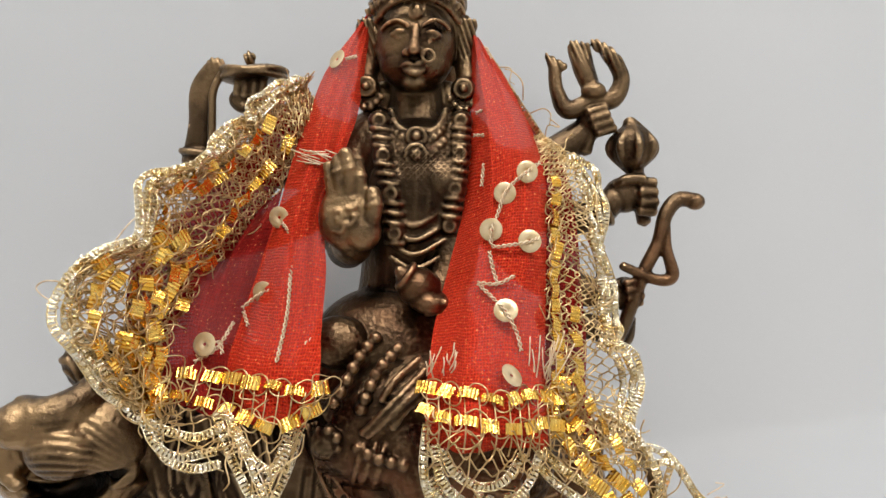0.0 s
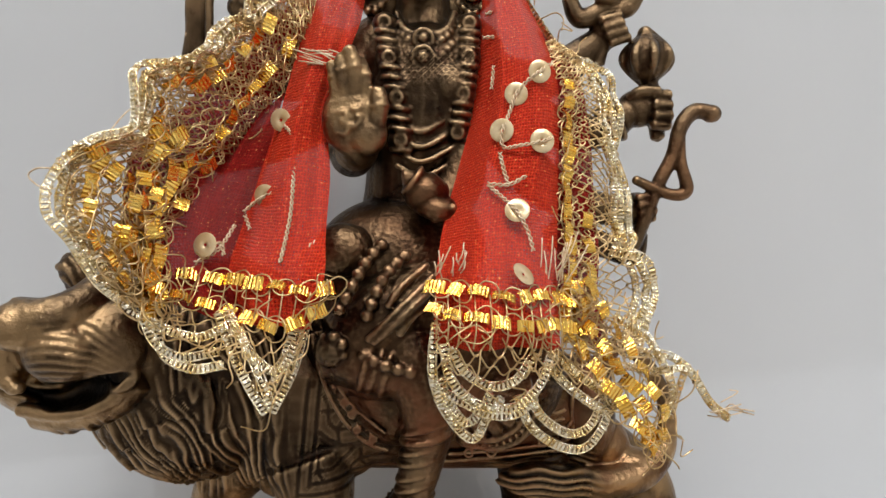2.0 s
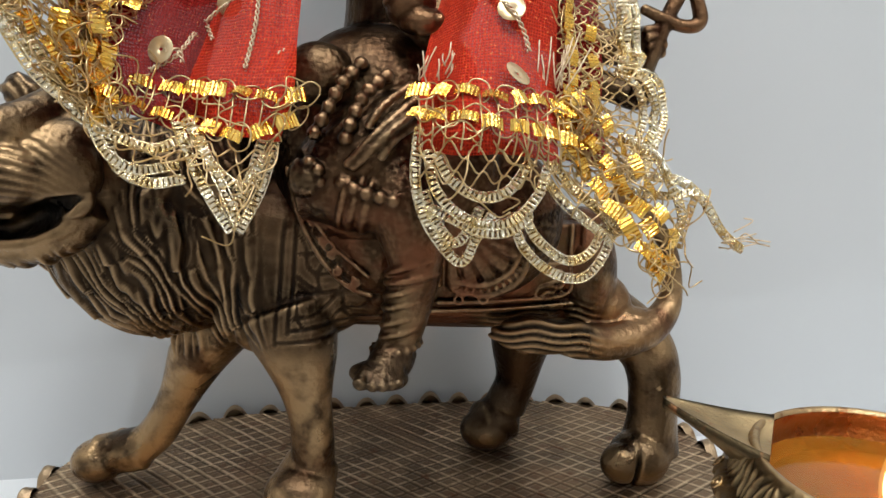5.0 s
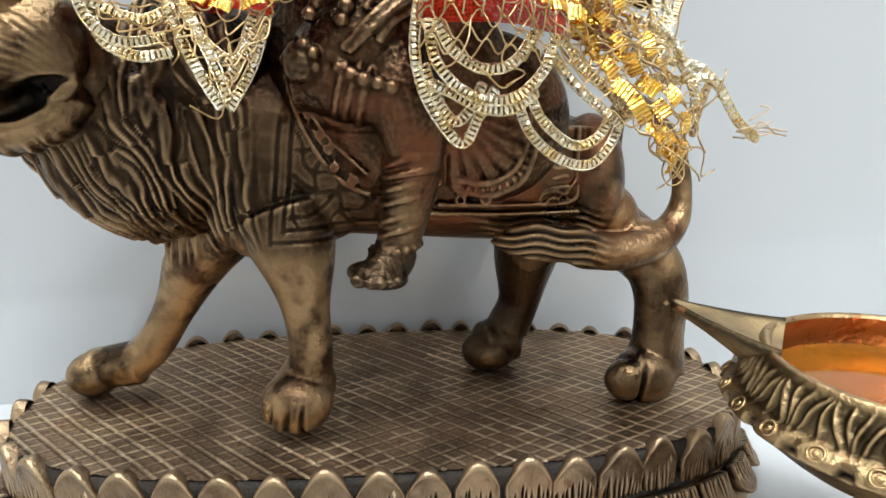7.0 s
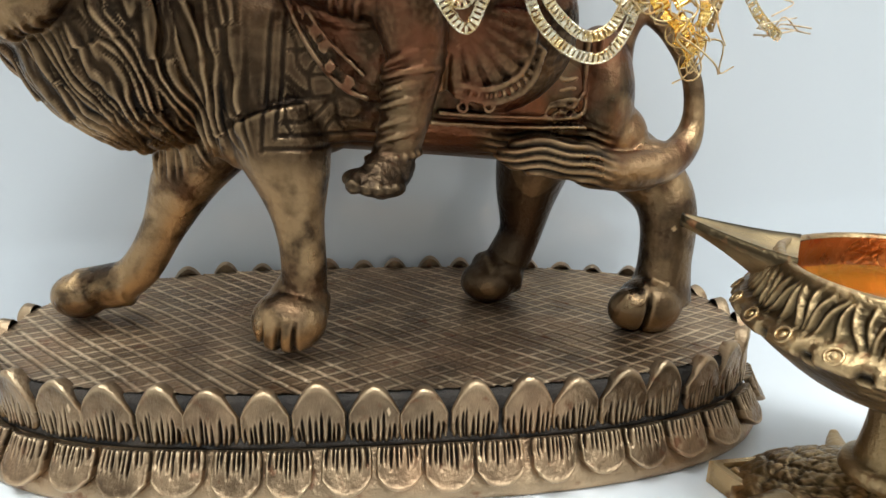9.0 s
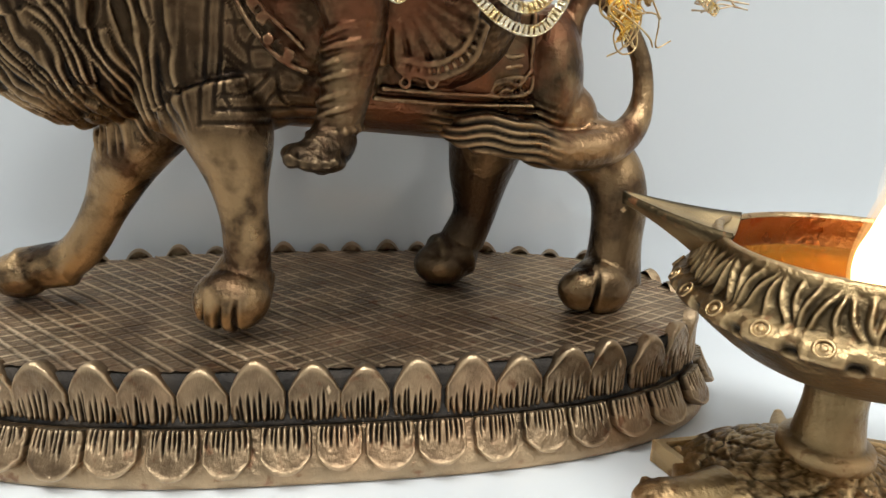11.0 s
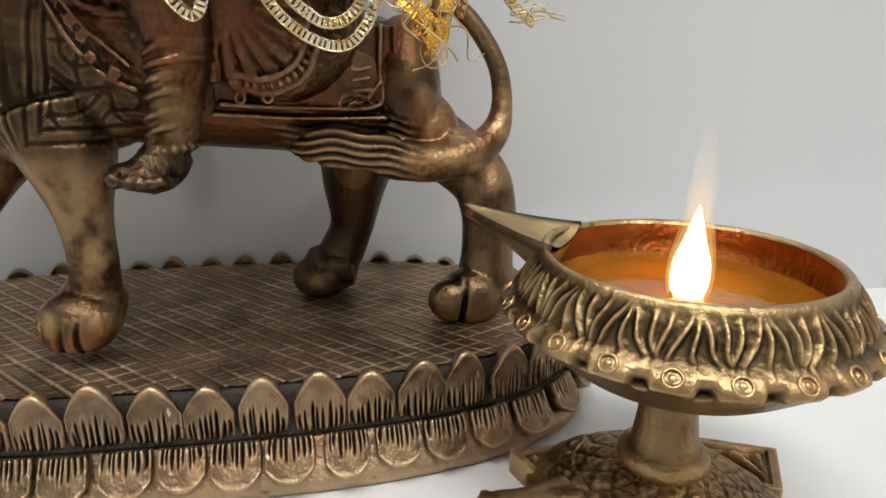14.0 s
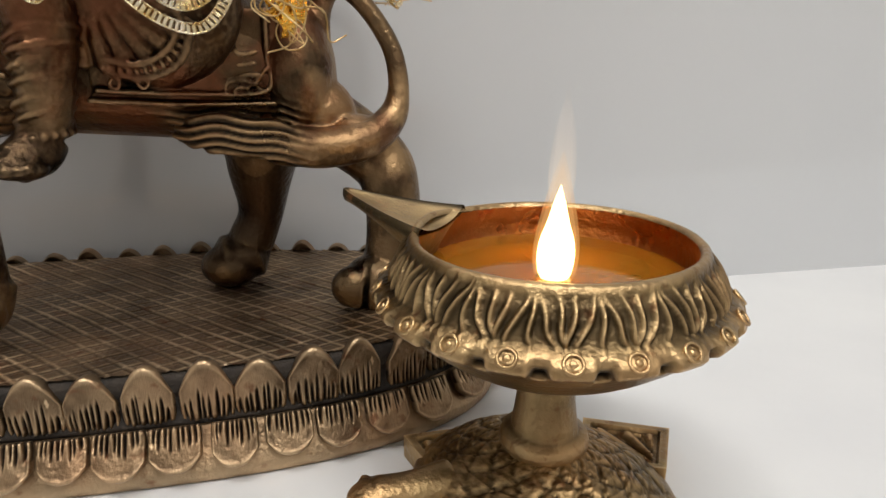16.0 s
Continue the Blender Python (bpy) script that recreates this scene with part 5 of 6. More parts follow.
def braid(points, parent, width=2.2, gap=1.55, normal=(0, -1, 0), seed=0, mat=None):
    """A flat plaited cord: rungs of bright thread between two fine edges."""
    rng = random.Random(seed)
    p = arc(points, gap)
    tan = np.gradient(p, axis=0)
    vs, fs = [], []
    n0 = np.array(normal, float)
    for i in range(len(p)):
        t = unit(tan[i])
        s = unit(np.cross(t, n0))
        n = np.cross(s, t)
        turn = 0.9 * math.sin(i * 0.13 + seed * 1.7) + 0.5 * math.sin(i * 0.31 + seed)
        s, n = s * math.cos(turn) + n * math.sin(turn), n * math.cos(turn) - s * math.sin(turn)
        t2 = unit(t + s * (0.45 if i % 2 else -0.45) + s * 0.2 * rng.uniform(-1, 1) + n * 0.5 * rng.uniform(-1, 1))
        a, b, c = t2 * gap * rng.uniform(0.40, 0.54), s * width / 2 * rng.uniform(0.85, 1.25), n * 0.6
        o = len(vs)
        for k in (-1, 1):
            for j in (-1, 1):
                vs.append(p[i] + a * k + b * j - c * 0.6)
        for k in (-1, 1):
            for j in (-1, 1):
                vs.append(p[i] + a * k * 0.7 + b * j * 0.85 + c)
        fs += [(o, o + 1, o + 3, o + 2), (o + 4, o + 6, o + 7, o + 5), (o, o + 4, o + 5, o + 1), (o + 2, o + 3, o + 7, o + 6), (o, o + 2, o + 6, o + 4), (o + 1, o + 5, o + 7, o + 3)]
    c = Clay()
    for side in (-1, 1):
        edge = [p[i] + unit(np.cross(unit(tan[i]), n0)) * side * width * 0.5 for i in range(len(p))]
        if len(edge) > 2:
            c.tube(edge, 0.24, len(edge) * 2, nu=4)
    o = len(vs)
    vs += np.vstack(c.v).tolist()
    fs += [tuple(i + o for i in f) for f in c.f]
    return mesh_object("braid", [tuple(v) for v in vs], fs, mat or SILVER, parent, "", smooth=False)


def scallops(sheet, parent, long, bulge, strands=3, v0=0.0, v1=1.0, inset=2.9, seed=0, mat=None):
    """Rows of cord that swing out in arcs along the sheet's outer edge."""
    rng = random.Random(seed)
    ends = sheet.run(1.0, long, v0, v1)
    for k in range(len(ends) - 1):
        a, b = ends[k], ends[k + 1]
        grow = rng.uniform(0.75, 1.25)
        for s in range(strands):
            pts = []
            for q in np.linspace(0, 1, 9):
                v = a + (b - a) * q
                x, y, n = sheet.axes(1.0, v)
                swing = bulge * grow * (math.sin(math.pi * q) ** 0.7) - inset * s - (1.0 if q in (0, 1) else 0)
                pts.append(sheet.at(1.0, v) + x * (swing + rng.uniform(-0.5, 0.5)) + y * rng.uniform(-0.5, 0.5) + n * (1.5 * math.sin(math.pi * q) - 0.4 * s + rng.uniform(-0.9, 0.9)))
            braid(pts, parent, 1.8, 1.15, unit(np.array((0.35 * rng.uniform(-1, 1), -1, 0.25 + 0.3 * rng.uniform(-1, 1)))), k * 7 + s + seed, mat)


def sequin(p, n, parent, mesh, label=""):
    n = unit(np.array(n, float))
    x = unit(np.cross(n, (0, 0.2, 1)))
    return share("sequin", mesh, basis(x, np.cross(n, x), n, np.array(p) + n * 0.8), parent, label)


def sequin_mesh():
    """A flat round spangle, slightly cupped, with a hole in its middle."""
    vs, fs, n = [], [], 28
    for i in range(n):
        a = 2 * math.pi * i / n
        for r, z in ((0.45, 0.0), (0.52, 0.12), (1.6, 0.10), (3.2, 0.34), (3.3, 0.24), (1.6, -0.02)):
            vs.append((r * math.cos(a), r * math.sin(a), z))
    fs = [(i * 6 + k, ((i + 1) % n) * 6 + k, ((i + 1) % n) * 6 + (k + 1) % 6, i * 6 + (k + 1) % 6) for i in range(n) for k in range(6)]
    me = bpy.data.meshes.new("sequin")
    me.from_pydata([tuple(c * MM for c in v) for v in vs], [], fs)
    me.materials.append(SEQUIN)
    me.shade_smooth()
    return me


def stitches(points, parent, r=0.5):
    """A line of twisted embroidery thread."""
    p = arc(points, 0.9)
    c = Clay()
    for k in range(2):
        tan = np.gradient(p, axis=0)
        row = []
        for i in range(len(p)):
            t = unit(tan[i])
            s = unit(np.cross(t, (0, -1, 0)))
            a = i * 1.7 + k * math.pi
            row.append(p[i] + s * r * math.cos(a) + np.array((0, -1, 0)) * (r * math.sin(a) + 0.6))
        if len(row) > 2:
            c.tube(row, r * 0.62, len(row) * 2, nu=5)
    return mesh_object("embroidery", np.vstack(c.v).tolist(), c.f, CREAM, parent)


def build_shawl():
    shawl = thing("shawl", "sheer red gauze shawl with gold lace, draped over the statue", "shawl", (0, 0, 0))
    right = Sheet([[(9.2, 224, 258), (10.4, 221, 258.4), (11.8, 222, 258.3), (13.2, 226, 257)], [(9, 216, 239.8), (12.9, 210, 240.6), (17.6, 212, 242.4), (22.6, 222, 243.5)],
                   [(9.1, 208, 222.5), (14.9, 199, 222.6), (21.9, 200, 223.6), (30.3, 212, 223.7)], [(6.4, 202, 201), (14.5, 192, 204.6), (22.6, 190, 207.9), (31.7, 197, 208)],
                   [(1.9, 194, 184), (10.7, 184, 188.4), (21.5, 179, 189.7), (30.4, 187, 188.1)], [(-2.3, 183, 168.8), (7.2, 175, 172), (17.8, 172, 173.4), (29, 179, 171.3)],
                   [(-4.1, 170, 157.5), (5.3, 163, 159.5), (17, 163, 159.5), (27.7, 171, 157.3)], [(-4.6, 159, 146), (4.3, 153, 148.2), (16.3, 155, 146.8), (27.6, 164, 142.6)],
                   [(-4, 158, 142.7), (4.3, 154, 142.1), (16.4, 156, 142), (28.1, 164, 139.5)]])
    left = Sheet([[(-26, 223, 265.3), (-24.8, 221, 265.5), (-24.2, 224, 265.5)], [(-38.2, 217, 247.6), (-30.7, 211, 247.9), (-25.3, 216, 249.8)], [(-43.5, 210, 231.7), (-35, 203, 232.2), (-27.4, 211, 231.8)],
                  [(-47, 204, 218.7), (-37.4, 196, 218.2), (-30.3, 202, 219.4)], [(-51, 196, 199.4), (-41.1, 188, 201.3), (-35.8, 196, 201.1)], [(-55.4, 190, 182.8), (-43.1, 181, 184.7), (-34.3, 188, 183)],
                  [(-59.1, 182, 167.4), (-43.9, 173, 167.7), (-34, 178, 168.2)], [(-59.3, 172, 157), (-45.4, 166, 157.5), (-32.7, 167, 157.2)], [(-53.1, 166, 145.7), (-44.6, 162, 145.6), (-36.3, 165, 144.5)]])
    inner = Sheet([[(-50.2, 202, 208), (-55.1, 200, 202.8), (-60.2, 199, 197.5)], [(-54.1, 195, 189.1), (-61.7, 192, 189.4), (-67.5, 189, 187.9)], [(-57.7, 188, 169.5), (-65.5, 182, 172.3), (-75.2, 171, 175.9)],
                   [(-57.2, 180, 158), (-64.6, 174, 161.2), (-76.8, 165, 162)], [(-48.3, 170, 145), (-59.5, 167, 146.8), (-76.5, 162, 153.1)]])
    wing = Sheet([[(-40.1, 214, 232.2), (-44, 213, 239.3), (-42.4, 212, 244.5)], [(-46, 208, 221.6), (-52.9, 204, 230.1), (-55, 201, 234)], [(-50.7, 204, 211.6), (-58.7, 196, 219.9), (-62.9, 191, 223.6)], [(-55.7, 199, 201.9), (-64.4, 187, 211.1), (-69, 178, 213.7)],
                  [(-59.9, 195, 195.1), (-70.2, 180, 202.3), (-76.8, 168, 208.4)], [(-65, 189, 187.9), (-73.8, 173, 194.1), (-77.7, 162, 195.5)], [(-69.2, 184, 181.9), (-79, 164, 187.4), (-86.1, 151, 188.9)], [(-71.9, 173, 172.4), (-79.4, 158, 176.1), (-87.2, 148, 179.3)],
                  [(-73.5, 166, 162.5), (-77.8, 158, 163.9), (-84.2, 150, 166.7)], [(-72.4, 166, 154.1), (-75.4, 160, 151.2), (-79.6, 155, 153)]], crumple=3.0)
    hem_l = Sheet([[(-73.6, 166, 160.2), (-75.3, 160, 154.5), (-77.3, 156, 152.2)], [(-62, 171, 158), (-65.1, 164, 147.1), (-69.5, 158, 140.4)], [(-50.2, 167, 156.6), (-52.4, 161, 143.7), (-54.8, 157, 138.7)],
                   [(-40.4, 165, 155.9), (-42.7, 160, 141.1), (-45.8, 157, 127.5)], [(-32.3, 166, 155.6), (-35, 164, 145.6), (-38.1, 162, 138.8)]], crumple=2.0)
    side_r = Sheet([[(12.8, 226, 257), (15.2, 227, 254), (16.9, 228, 251.3)], [(29.8, 213, 224.7), (32.2, 213, 224.7), (34.1, 213, 223.6)], [(31.3, 199, 209.7), (38.1, 202, 212.4), (43.3, 205, 214.3)], [(30.5, 189, 193), (39.3, 193, 192.7), (49.2, 196, 186.4)],
                    [(29.4, 183, 177.1), (39.7, 189, 175.3), (48.8, 193, 171.2)], [(28.2, 175, 162.5), (40.3, 183, 160.5), (52, 187, 161.2)], [(27.4, 169, 151.6), (40, 177, 149), (53.7, 183, 148.8)], [(30.3, 166, 140.2), (41.5, 172, 136.2), (49.7, 176, 134.6)]], crumple=3.0)
    hem_r = Sheet([[(-4, 164, 156.6), (-4.5, 157, 147.4), (-3.5, 156, 136.1)], [(5.1, 159, 156.3), (4.2, 151, 146.3), (4.8, 154, 133.7)], [(15, 159, 155.6), (14.6, 153, 144.4), (14.2, 155, 134.4)],
                   [(27, 167, 153.8), (26.3, 161, 141.9), (28.1, 161, 129.7)], [(31.6, 171, 151.4), (37.2, 167, 138.6), (42.8, 167, 126.9)]], crumple=2.0)
    tail_r = Sheet([[(27.5, 170, 154.7), (33.3, 172, 153.5), (40.1, 175, 152.9)], [(29.4, 166, 140.4), (37.3, 168, 142.9), (47.1, 174, 144.4)], [(38.2, 164, 129.6), (44.6, 166, 132.8), (53.1, 172, 135.5)],
                    [(46.5, 163, 118.5), (51.2, 164, 121.1), (57.2, 169, 124.6)], [(51, 163, 114), (53, 164, 113.5), (56, 167, 118)]], crumple=2.5)
    cloth("gauze_fall", right, RED, shawl, ((2.0, 1.1, 0.4), (5.0, 0.45, 1.2)), "dense red gauze fall with spangles")
    cloth("gauze_fall", left, RED, shawl, ((1.5, 1.0, 2.0), (4.0, 0.4, 0.6)), "dense red gauze fall with spangles")
    cloth("gauze_fold", inner, SHADED_RED, shawl, ((1.5, 1.5, 0.0), (3.0, 0.7, 1.0)), "see-through layer of red gauze, coloured darker for shade")
    cloth("gauze_fold", Sheet([[wing.at(u, v) + np.array((0, 2.5, 0)) for u in (0, 0.3, 0.58)] for v in np.linspace(0, 1, 7)]), SHADED_RED, shawl, ((2.0, 0.8, 0.5),), "see-through layer of red gauze, coloured darker for shade")
    cloth("gauze_fold", Sheet([[side_r.at(u, v) + np.array((0, 2.5, 0)) for u in (0, 0.3, 0.6)] for v in np.linspace(0.12, 1, 7)]), SHADED_RED, shawl, ((2.0, 0.6, 0.5),), "see-through layer of red gauze, coloured darker for shade")

    t = Trim(shawl, 3)
    for u in (0.18, 0.50):
        t.ribbon(wing, u, 0.14, 1.0, 5.6, skip=0.12)
    t.ribbon(wing, 0.76, 0.32, 0.95, 5.8, skip=0.3)
    t.ribbon(wing, 0.34, 0.5, 1.0, 5.8, skip=0.3)
    for u, a in ((0.10, 0.05), (0.30, 0.1), (0.62, 0.2), (0.86, 0.3)):
        t.ribbon(wing, u, a, 0.9, 5.2, skip=1.0, lift=1.4)
    for u, a in ((0.08, 0.62), (0.26, 0.58), (0.42, 0.55), (0.62, 0.5), (0.88, 0.6)):
        t.ribbon(wing, u, a, 0.98, 6.6, skip=0.4, lift=1.6)
    t.mesh_lines(wing, np.linspace(0.0, 1.0, 34), 0.0, 1.0, 1.5, 2.1)
    t.ribbon(hem_l, 0.05, 0.12, 1.0, 5.0, calm=0.35)
    t.ribbon(hem_l, 0.34, 0.02, 0.98, 5.2, calm=0.35)
    t.mesh_lines(hem_l, (0.5, 0.62, 0.74, 0.88), 0.0, 1.0, 1.6, 2.6)
    for v in hem_l.run(0.2, 3.2):
        t.thread([hem_l.at(0.05, v) + np.array((0, -1, 0)), hem_l.at(0.22, v + 0.01) + np.array((0, -1.4, 0)), hem_l.at(0.38, v) + np.array((0, -1, 0))], 0.2)
    t.ribbon(side_r, 0.12, 0.30, 1.0, 5.2, calm=0.5)
    t.ribbon(side_r, 0.42, 0.62, 1.0, 6.0, skip=0.3)
    t.mesh_lines(side_r, np.linspace(0.05, 1.0, 15), 0.14, 1.0, 1.5, 2.2)
    t.ribbon(hem_r, 0.07, 0.0, 1.0, 5.0, calm=0.3)
    t.ribbon(hem_r, 0.34, 0.0, 1.0, 5.0, calm=0.3)
    t.mesh_lines(hem_r, (0.5, 0.62, 0.74, 0.86), 0.0, 1.0, 1.6, 2.6)
    for v in hem_r.run(0.2, 3.4):
        t.thread([hem_r.at(0.06, v) + np.array((0, -1, 0)), hem_r.at(0.4, v + 0.01) + np.array((0, -1.6, 0)), hem_r.at(0.62, v) + np.array((0, -1, 0))], 0.22)
    for u in (0.15, 0.45, 0.75):
        t.ribbon(tail_r, u, 0.0, 1.0, 5.2, skip=0.08)
    t.mesh_lines(tail_r, (0.05, 0.25, 0.5, 0.75, 0.95), 0.0, 1.0, 1.6, 2.4)
    for s, k in ((wing, 26), (hem_l, 16), (side_r, 22), (hem_r, 18), (tail_r, 22)):
        t.stray(s, k)
    t.finish("fine gold thread netting of the lace")

    scallops(wing, shawl, 24, 3.5, 3, 0.34, 1.0, 2.5, 1)
    scallops(wing, shawl, 15, 2.0, 3, 0.02, 0.34, 2.3, 5)
    for k, row in enumerate(([(-59.1, 163, 148.5), (-54.9, 160, 139), (-50.3, 158, 130.8), (-46.5, 157, 125)], [(-56.7, 163, 149.3), (-51.3, 160, 140.5), (-47.4, 158, 133.1), (-44.9, 157, 126.5)], [(-37.6, 166, 145.5), (-40.6, 162, 133.9), (-45, 158, 124.9)],
                             [(-39.8, 165, 146.5), (-42.8, 162, 136.9), (-46.1, 158, 128.6)], [(-73.8, 160, 147.8), (-71.7, 159, 139.3), (-64.7, 159, 135.6), (-57.6, 160, 136.3)], [(-76.1, 158, 149.7), (-73.2, 158, 142.5), (-67.5, 159, 138.5), (-58.8, 161, 139.4)],
                             [(-78.7, 157, 150.7), (-71.4, 159, 145.9), (-63.7, 161, 143.1), (-56.7, 162, 145.8)], [(-54.5, 162, 147.3), (-50.3, 160, 139), (-43.6, 160, 134.6), (-39.7, 163, 141.1)])):
        braid(row, shawl, 2.0, 1.15, (0.2, -1, 0.2), 200 + k)
    scallops(side_r, shawl, 20, 4.0, 3, 0.24, 1.0, 2.5, 3)
    for k, row in enumerate(([(-4, 158, 147.6), (-4.9, 156, 136.5), (-2.1, 157, 126.1), (5, 159, 117.3), (8.8, 158, 123.2), (12.1, 157, 128.7)], [(-2.1, 156, 142.8), (-0.2, 155, 134.2), (6.7, 155, 127.8), (15.6, 156, 127), (22.1, 158, 132.4), (25, 160, 139.9)],
                             [(-0.2, 155, 142.3), (2.9, 154, 136.8), (9.1, 154, 133.1), (15.4, 155, 134.2), (20.2, 157, 140.2)], [(-3.1, 157, 133.8), (-0.6, 157, 127.4), (3.7, 158, 122.1), (7.5, 158, 125.6), (9.3, 157, 130)],
                             [(-1.5, 157, 130), (2.9, 156, 128.2), (9.3, 156, 125), (15.8, 157, 124.8), (21.1, 159, 128.3)], [(16.7, 160, 128.1), (20.4, 162, 119.5), (27.7, 164, 113.4), (34.8, 165, 112.1), (39.7, 166, 117.1), (42.5, 167, 125.3)],
                             [(19.3, 160, 129.4), (23, 162, 122.3), (30.3, 164, 116.7), (36.1, 165, 118.1), (40.1, 167, 124.6)], [(23.6, 160, 137.3), (29.4, 162, 130.4), (36.7, 164, 124.6), (41.7, 166, 121.1)], [(25.6, 161, 139.8), (31.4, 163, 133.6), (38.1, 165, 128.5), (43.7, 167, 122.5)])):
        braid(row, shawl, 2.0, 1.15, (0.2, -1, 0.2), 300 + k)
    scallops(tail_r, shawl, 30, 2.0, 1, 0.2, 0.9, 2.4, 6)
    braid([side_r.at(0.5, v) for v in (0.0, 0.06, 0.12, 0.17)], shawl, 1.6, 1.4, seed=9, mat=THREAD)
    # loose ends
    braid([(45.8, 174, 138), (52.9, 174, 135.6), (60, 174, 134.5), (65.5, 173, 130), (70.8, 172.6, 122), (76, 172.6, 117.5)], shawl, 1.9, 1.6, seed=21)
    braid([(48.1, 173, 131.9), (55.6, 172, 131), (62, 172, 131.7), (66, 172, 129.9)], shawl, 1.7, 1.6, seed=22)
    braid([(63.2, 172, 130.7), (61, 171, 124.6), (59.4, 170, 118.9)], shawl, 1.5, 1.6, seed=23, mat=THREAD)
    f = Clay()
    for k in range(9):
        a = random.Random(k)
        q = np.array((73, 172.6, 120)) + np.array((a.uniform(-4, 4), a.uniform(-1, 1), a.uniform(-3, 3)))
        f.tube([q, q + np.array((a.uniform(0, 5), a.uniform(-1, 1), a.uniform(-1, 3))), q + np.array((a.uniform(2, 9), a.uniform(-1, 1), a.uniform(-4, 4)))], 0.1, 10, nu=4)
    f.tube([(-88.6, 150, 185), (-93.7, 150, 185.3), (-95.9, 150, 183.4), (-92.6, 150, 180.7), (-88.6, 150, 181)], 0.14, 30, nu=4)
    f.tube([(-81.7, 160, 194.3), (-79.5, 163, 198.4), (-76.7, 166, 201.6)], 0.14, 16, nu=4)
    mesh_object("loose_thread", np.vstack(f.v).tolist(), f.f, CREAM, shawl)["kind"] = "stuff"

    # spangles and stitched sprays
    disc = sequin_mesh()
    for p, n in (((24.5, 190.5, 212.1), (0.2, -1, 0.1)), ((18.1, 189.5, 205.8), (0, -1, 0.1)), ((13.9, 184, 195.4), (-0.2, -1, 0.1)), ((24.1, 179.5, 192.4), (0.1, -1, 0.2)), ((17, 171.5, 174.1), (-0.1, -1, 0.5)), ((17.1, 161.5, 158.8), (0.7, -0.6, 0.8)),
                 ((-48.6, 192.5, 198.7), (-0.3, -1, 0)), ((-51.5, 184, 177.4), (-0.2, -1, 0)), ((-64.1, 171, 165.1), (-0.2, -1, 0.3)), ((-33.4, 211, 248.3), (-0.6, -0.7, 0.4))):
        sequin(p, n, shawl, disc)
    for row in ([(28.8, 193, 215), (24.4, 189.5, 212), (20.9, 189.5, 209.2), (18, 188.5, 205.8), (16, 186, 200.5), (13.9, 183, 195.5), (14.1, 182, 191), (18.4, 179.5, 191.4), (23.9, 178.5, 192.4), (27.1, 180, 193.6)],
                [(13.1, 181.5, 189.5), (13.9, 178.5, 185), (15, 176.5, 181.3)], [(9.6, 177, 181.2), (15, 176, 181), (19.6, 175.5, 183.3)], [(9.7, 177, 180.9), (13.3, 174, 177.7), (16.9, 170.5, 174.3), (19.7, 168.5, 168.7), (20.6, 166.5, 164.6)],
                [(-47.6, 190.5, 197.1), (-44.3, 186, 194), (-43.6, 184, 188.4), (-43, 179.5, 180.9), (-43, 176, 173.4), (-43.8, 172.5, 166.3), (-44.4, 168.5, 161.1)], [(-57.7, 183, 173), (-54.5, 183.5, 175.7), (-51.2, 183, 177.6), (-45.5, 180.5, 179.4)], [(-57.4, 183, 172.1), (-55.3, 180, 168.6)],
                [(-66.9, 170, 160.7), (-61.4, 172, 164), (-58.6, 178, 169.9)], [(-40.2, 171, 160.4), (-38, 174, 164.4), (-34.5, 177, 166.9)], [(9.6, 205, 224), (13.4, 202, 223.8)], [(10.5, 208, 231.4), (13.2, 206, 232.1)], [(11.7, 196, 208), (12.5, 199, 214.9)], [(10.6, 219, 249.5), (14.1, 222, 254.8), (15.8, 219, 250.4)],
                [(-31.2, 211, 248.8), (-27.9, 213, 250.1)], [(-63.2, 170.5, 165.2), (-61, 173, 165.4), (-59.8, 171.5, 162.6)]):
        stitches(row, shawl, 0.42)
    tuft = random.Random(12)
    for base, spread, up in (((-33.7, 194, 216.7), (-1, 0.2), 9), ((25.8, 168, 157.3), (0.3, 1), 12), ((-1.3, 166, 159.4), (0.2, 0.9), 7)):
        c = Clay()
        for k in range(13):
            q = np.array(base) + np.array((tuft.uniform(-4.5, 4.5), tuft.uniform(-0.6, 0.2) - 0.6, tuft.uniform(-2.4, 2.4)))
            e = np.array((spread[0] + tuft.uniform(-0.4, 0.4), 0.12, spread[1] + tuft.uniform(-0.2, 0.35)))
            L = up * tuft.uniform(0.45, 0.85)
            c.tube([q, q + e * L * 0.5 + np.array((tuft.uniform(-0.5, 0.5), -0.5, 0)), q + e * L + np.array((0, 0.12 * L, 0))], 0.15, 12, nu=5)
        mesh_object("stitched_spray", np.vstack(c.v).tolist(), c.f, CREAM, shawl)["kind"] = "stuff"
    return shawl


build_shawl()


# ---- pedestal ----
BASE_C, BASE_A, BASE_B, BASE_P, BASE_YAW = (-17.0, 218.4), 115.5, 50.0, 2.75, 6.6


def oval(s, grow):
    """Place and outward direction on the pedestal's outline, s from 0 to 1 along its length."""
    pts = OVAL
    x = s % 1.0 * (len(pts) - 1)
    i = int(x)
    p = pts[i] * (1 - x + i) + pts[i + 1] * (x - i)
    d = pts[min(i + 2, len(pts) - 1)] - pts[max(i - 1, 0)]
    d = np.array((d[1], -d[0])) / (np.linalg.norm(d) + 1e-9)
    return p + d * grow, d


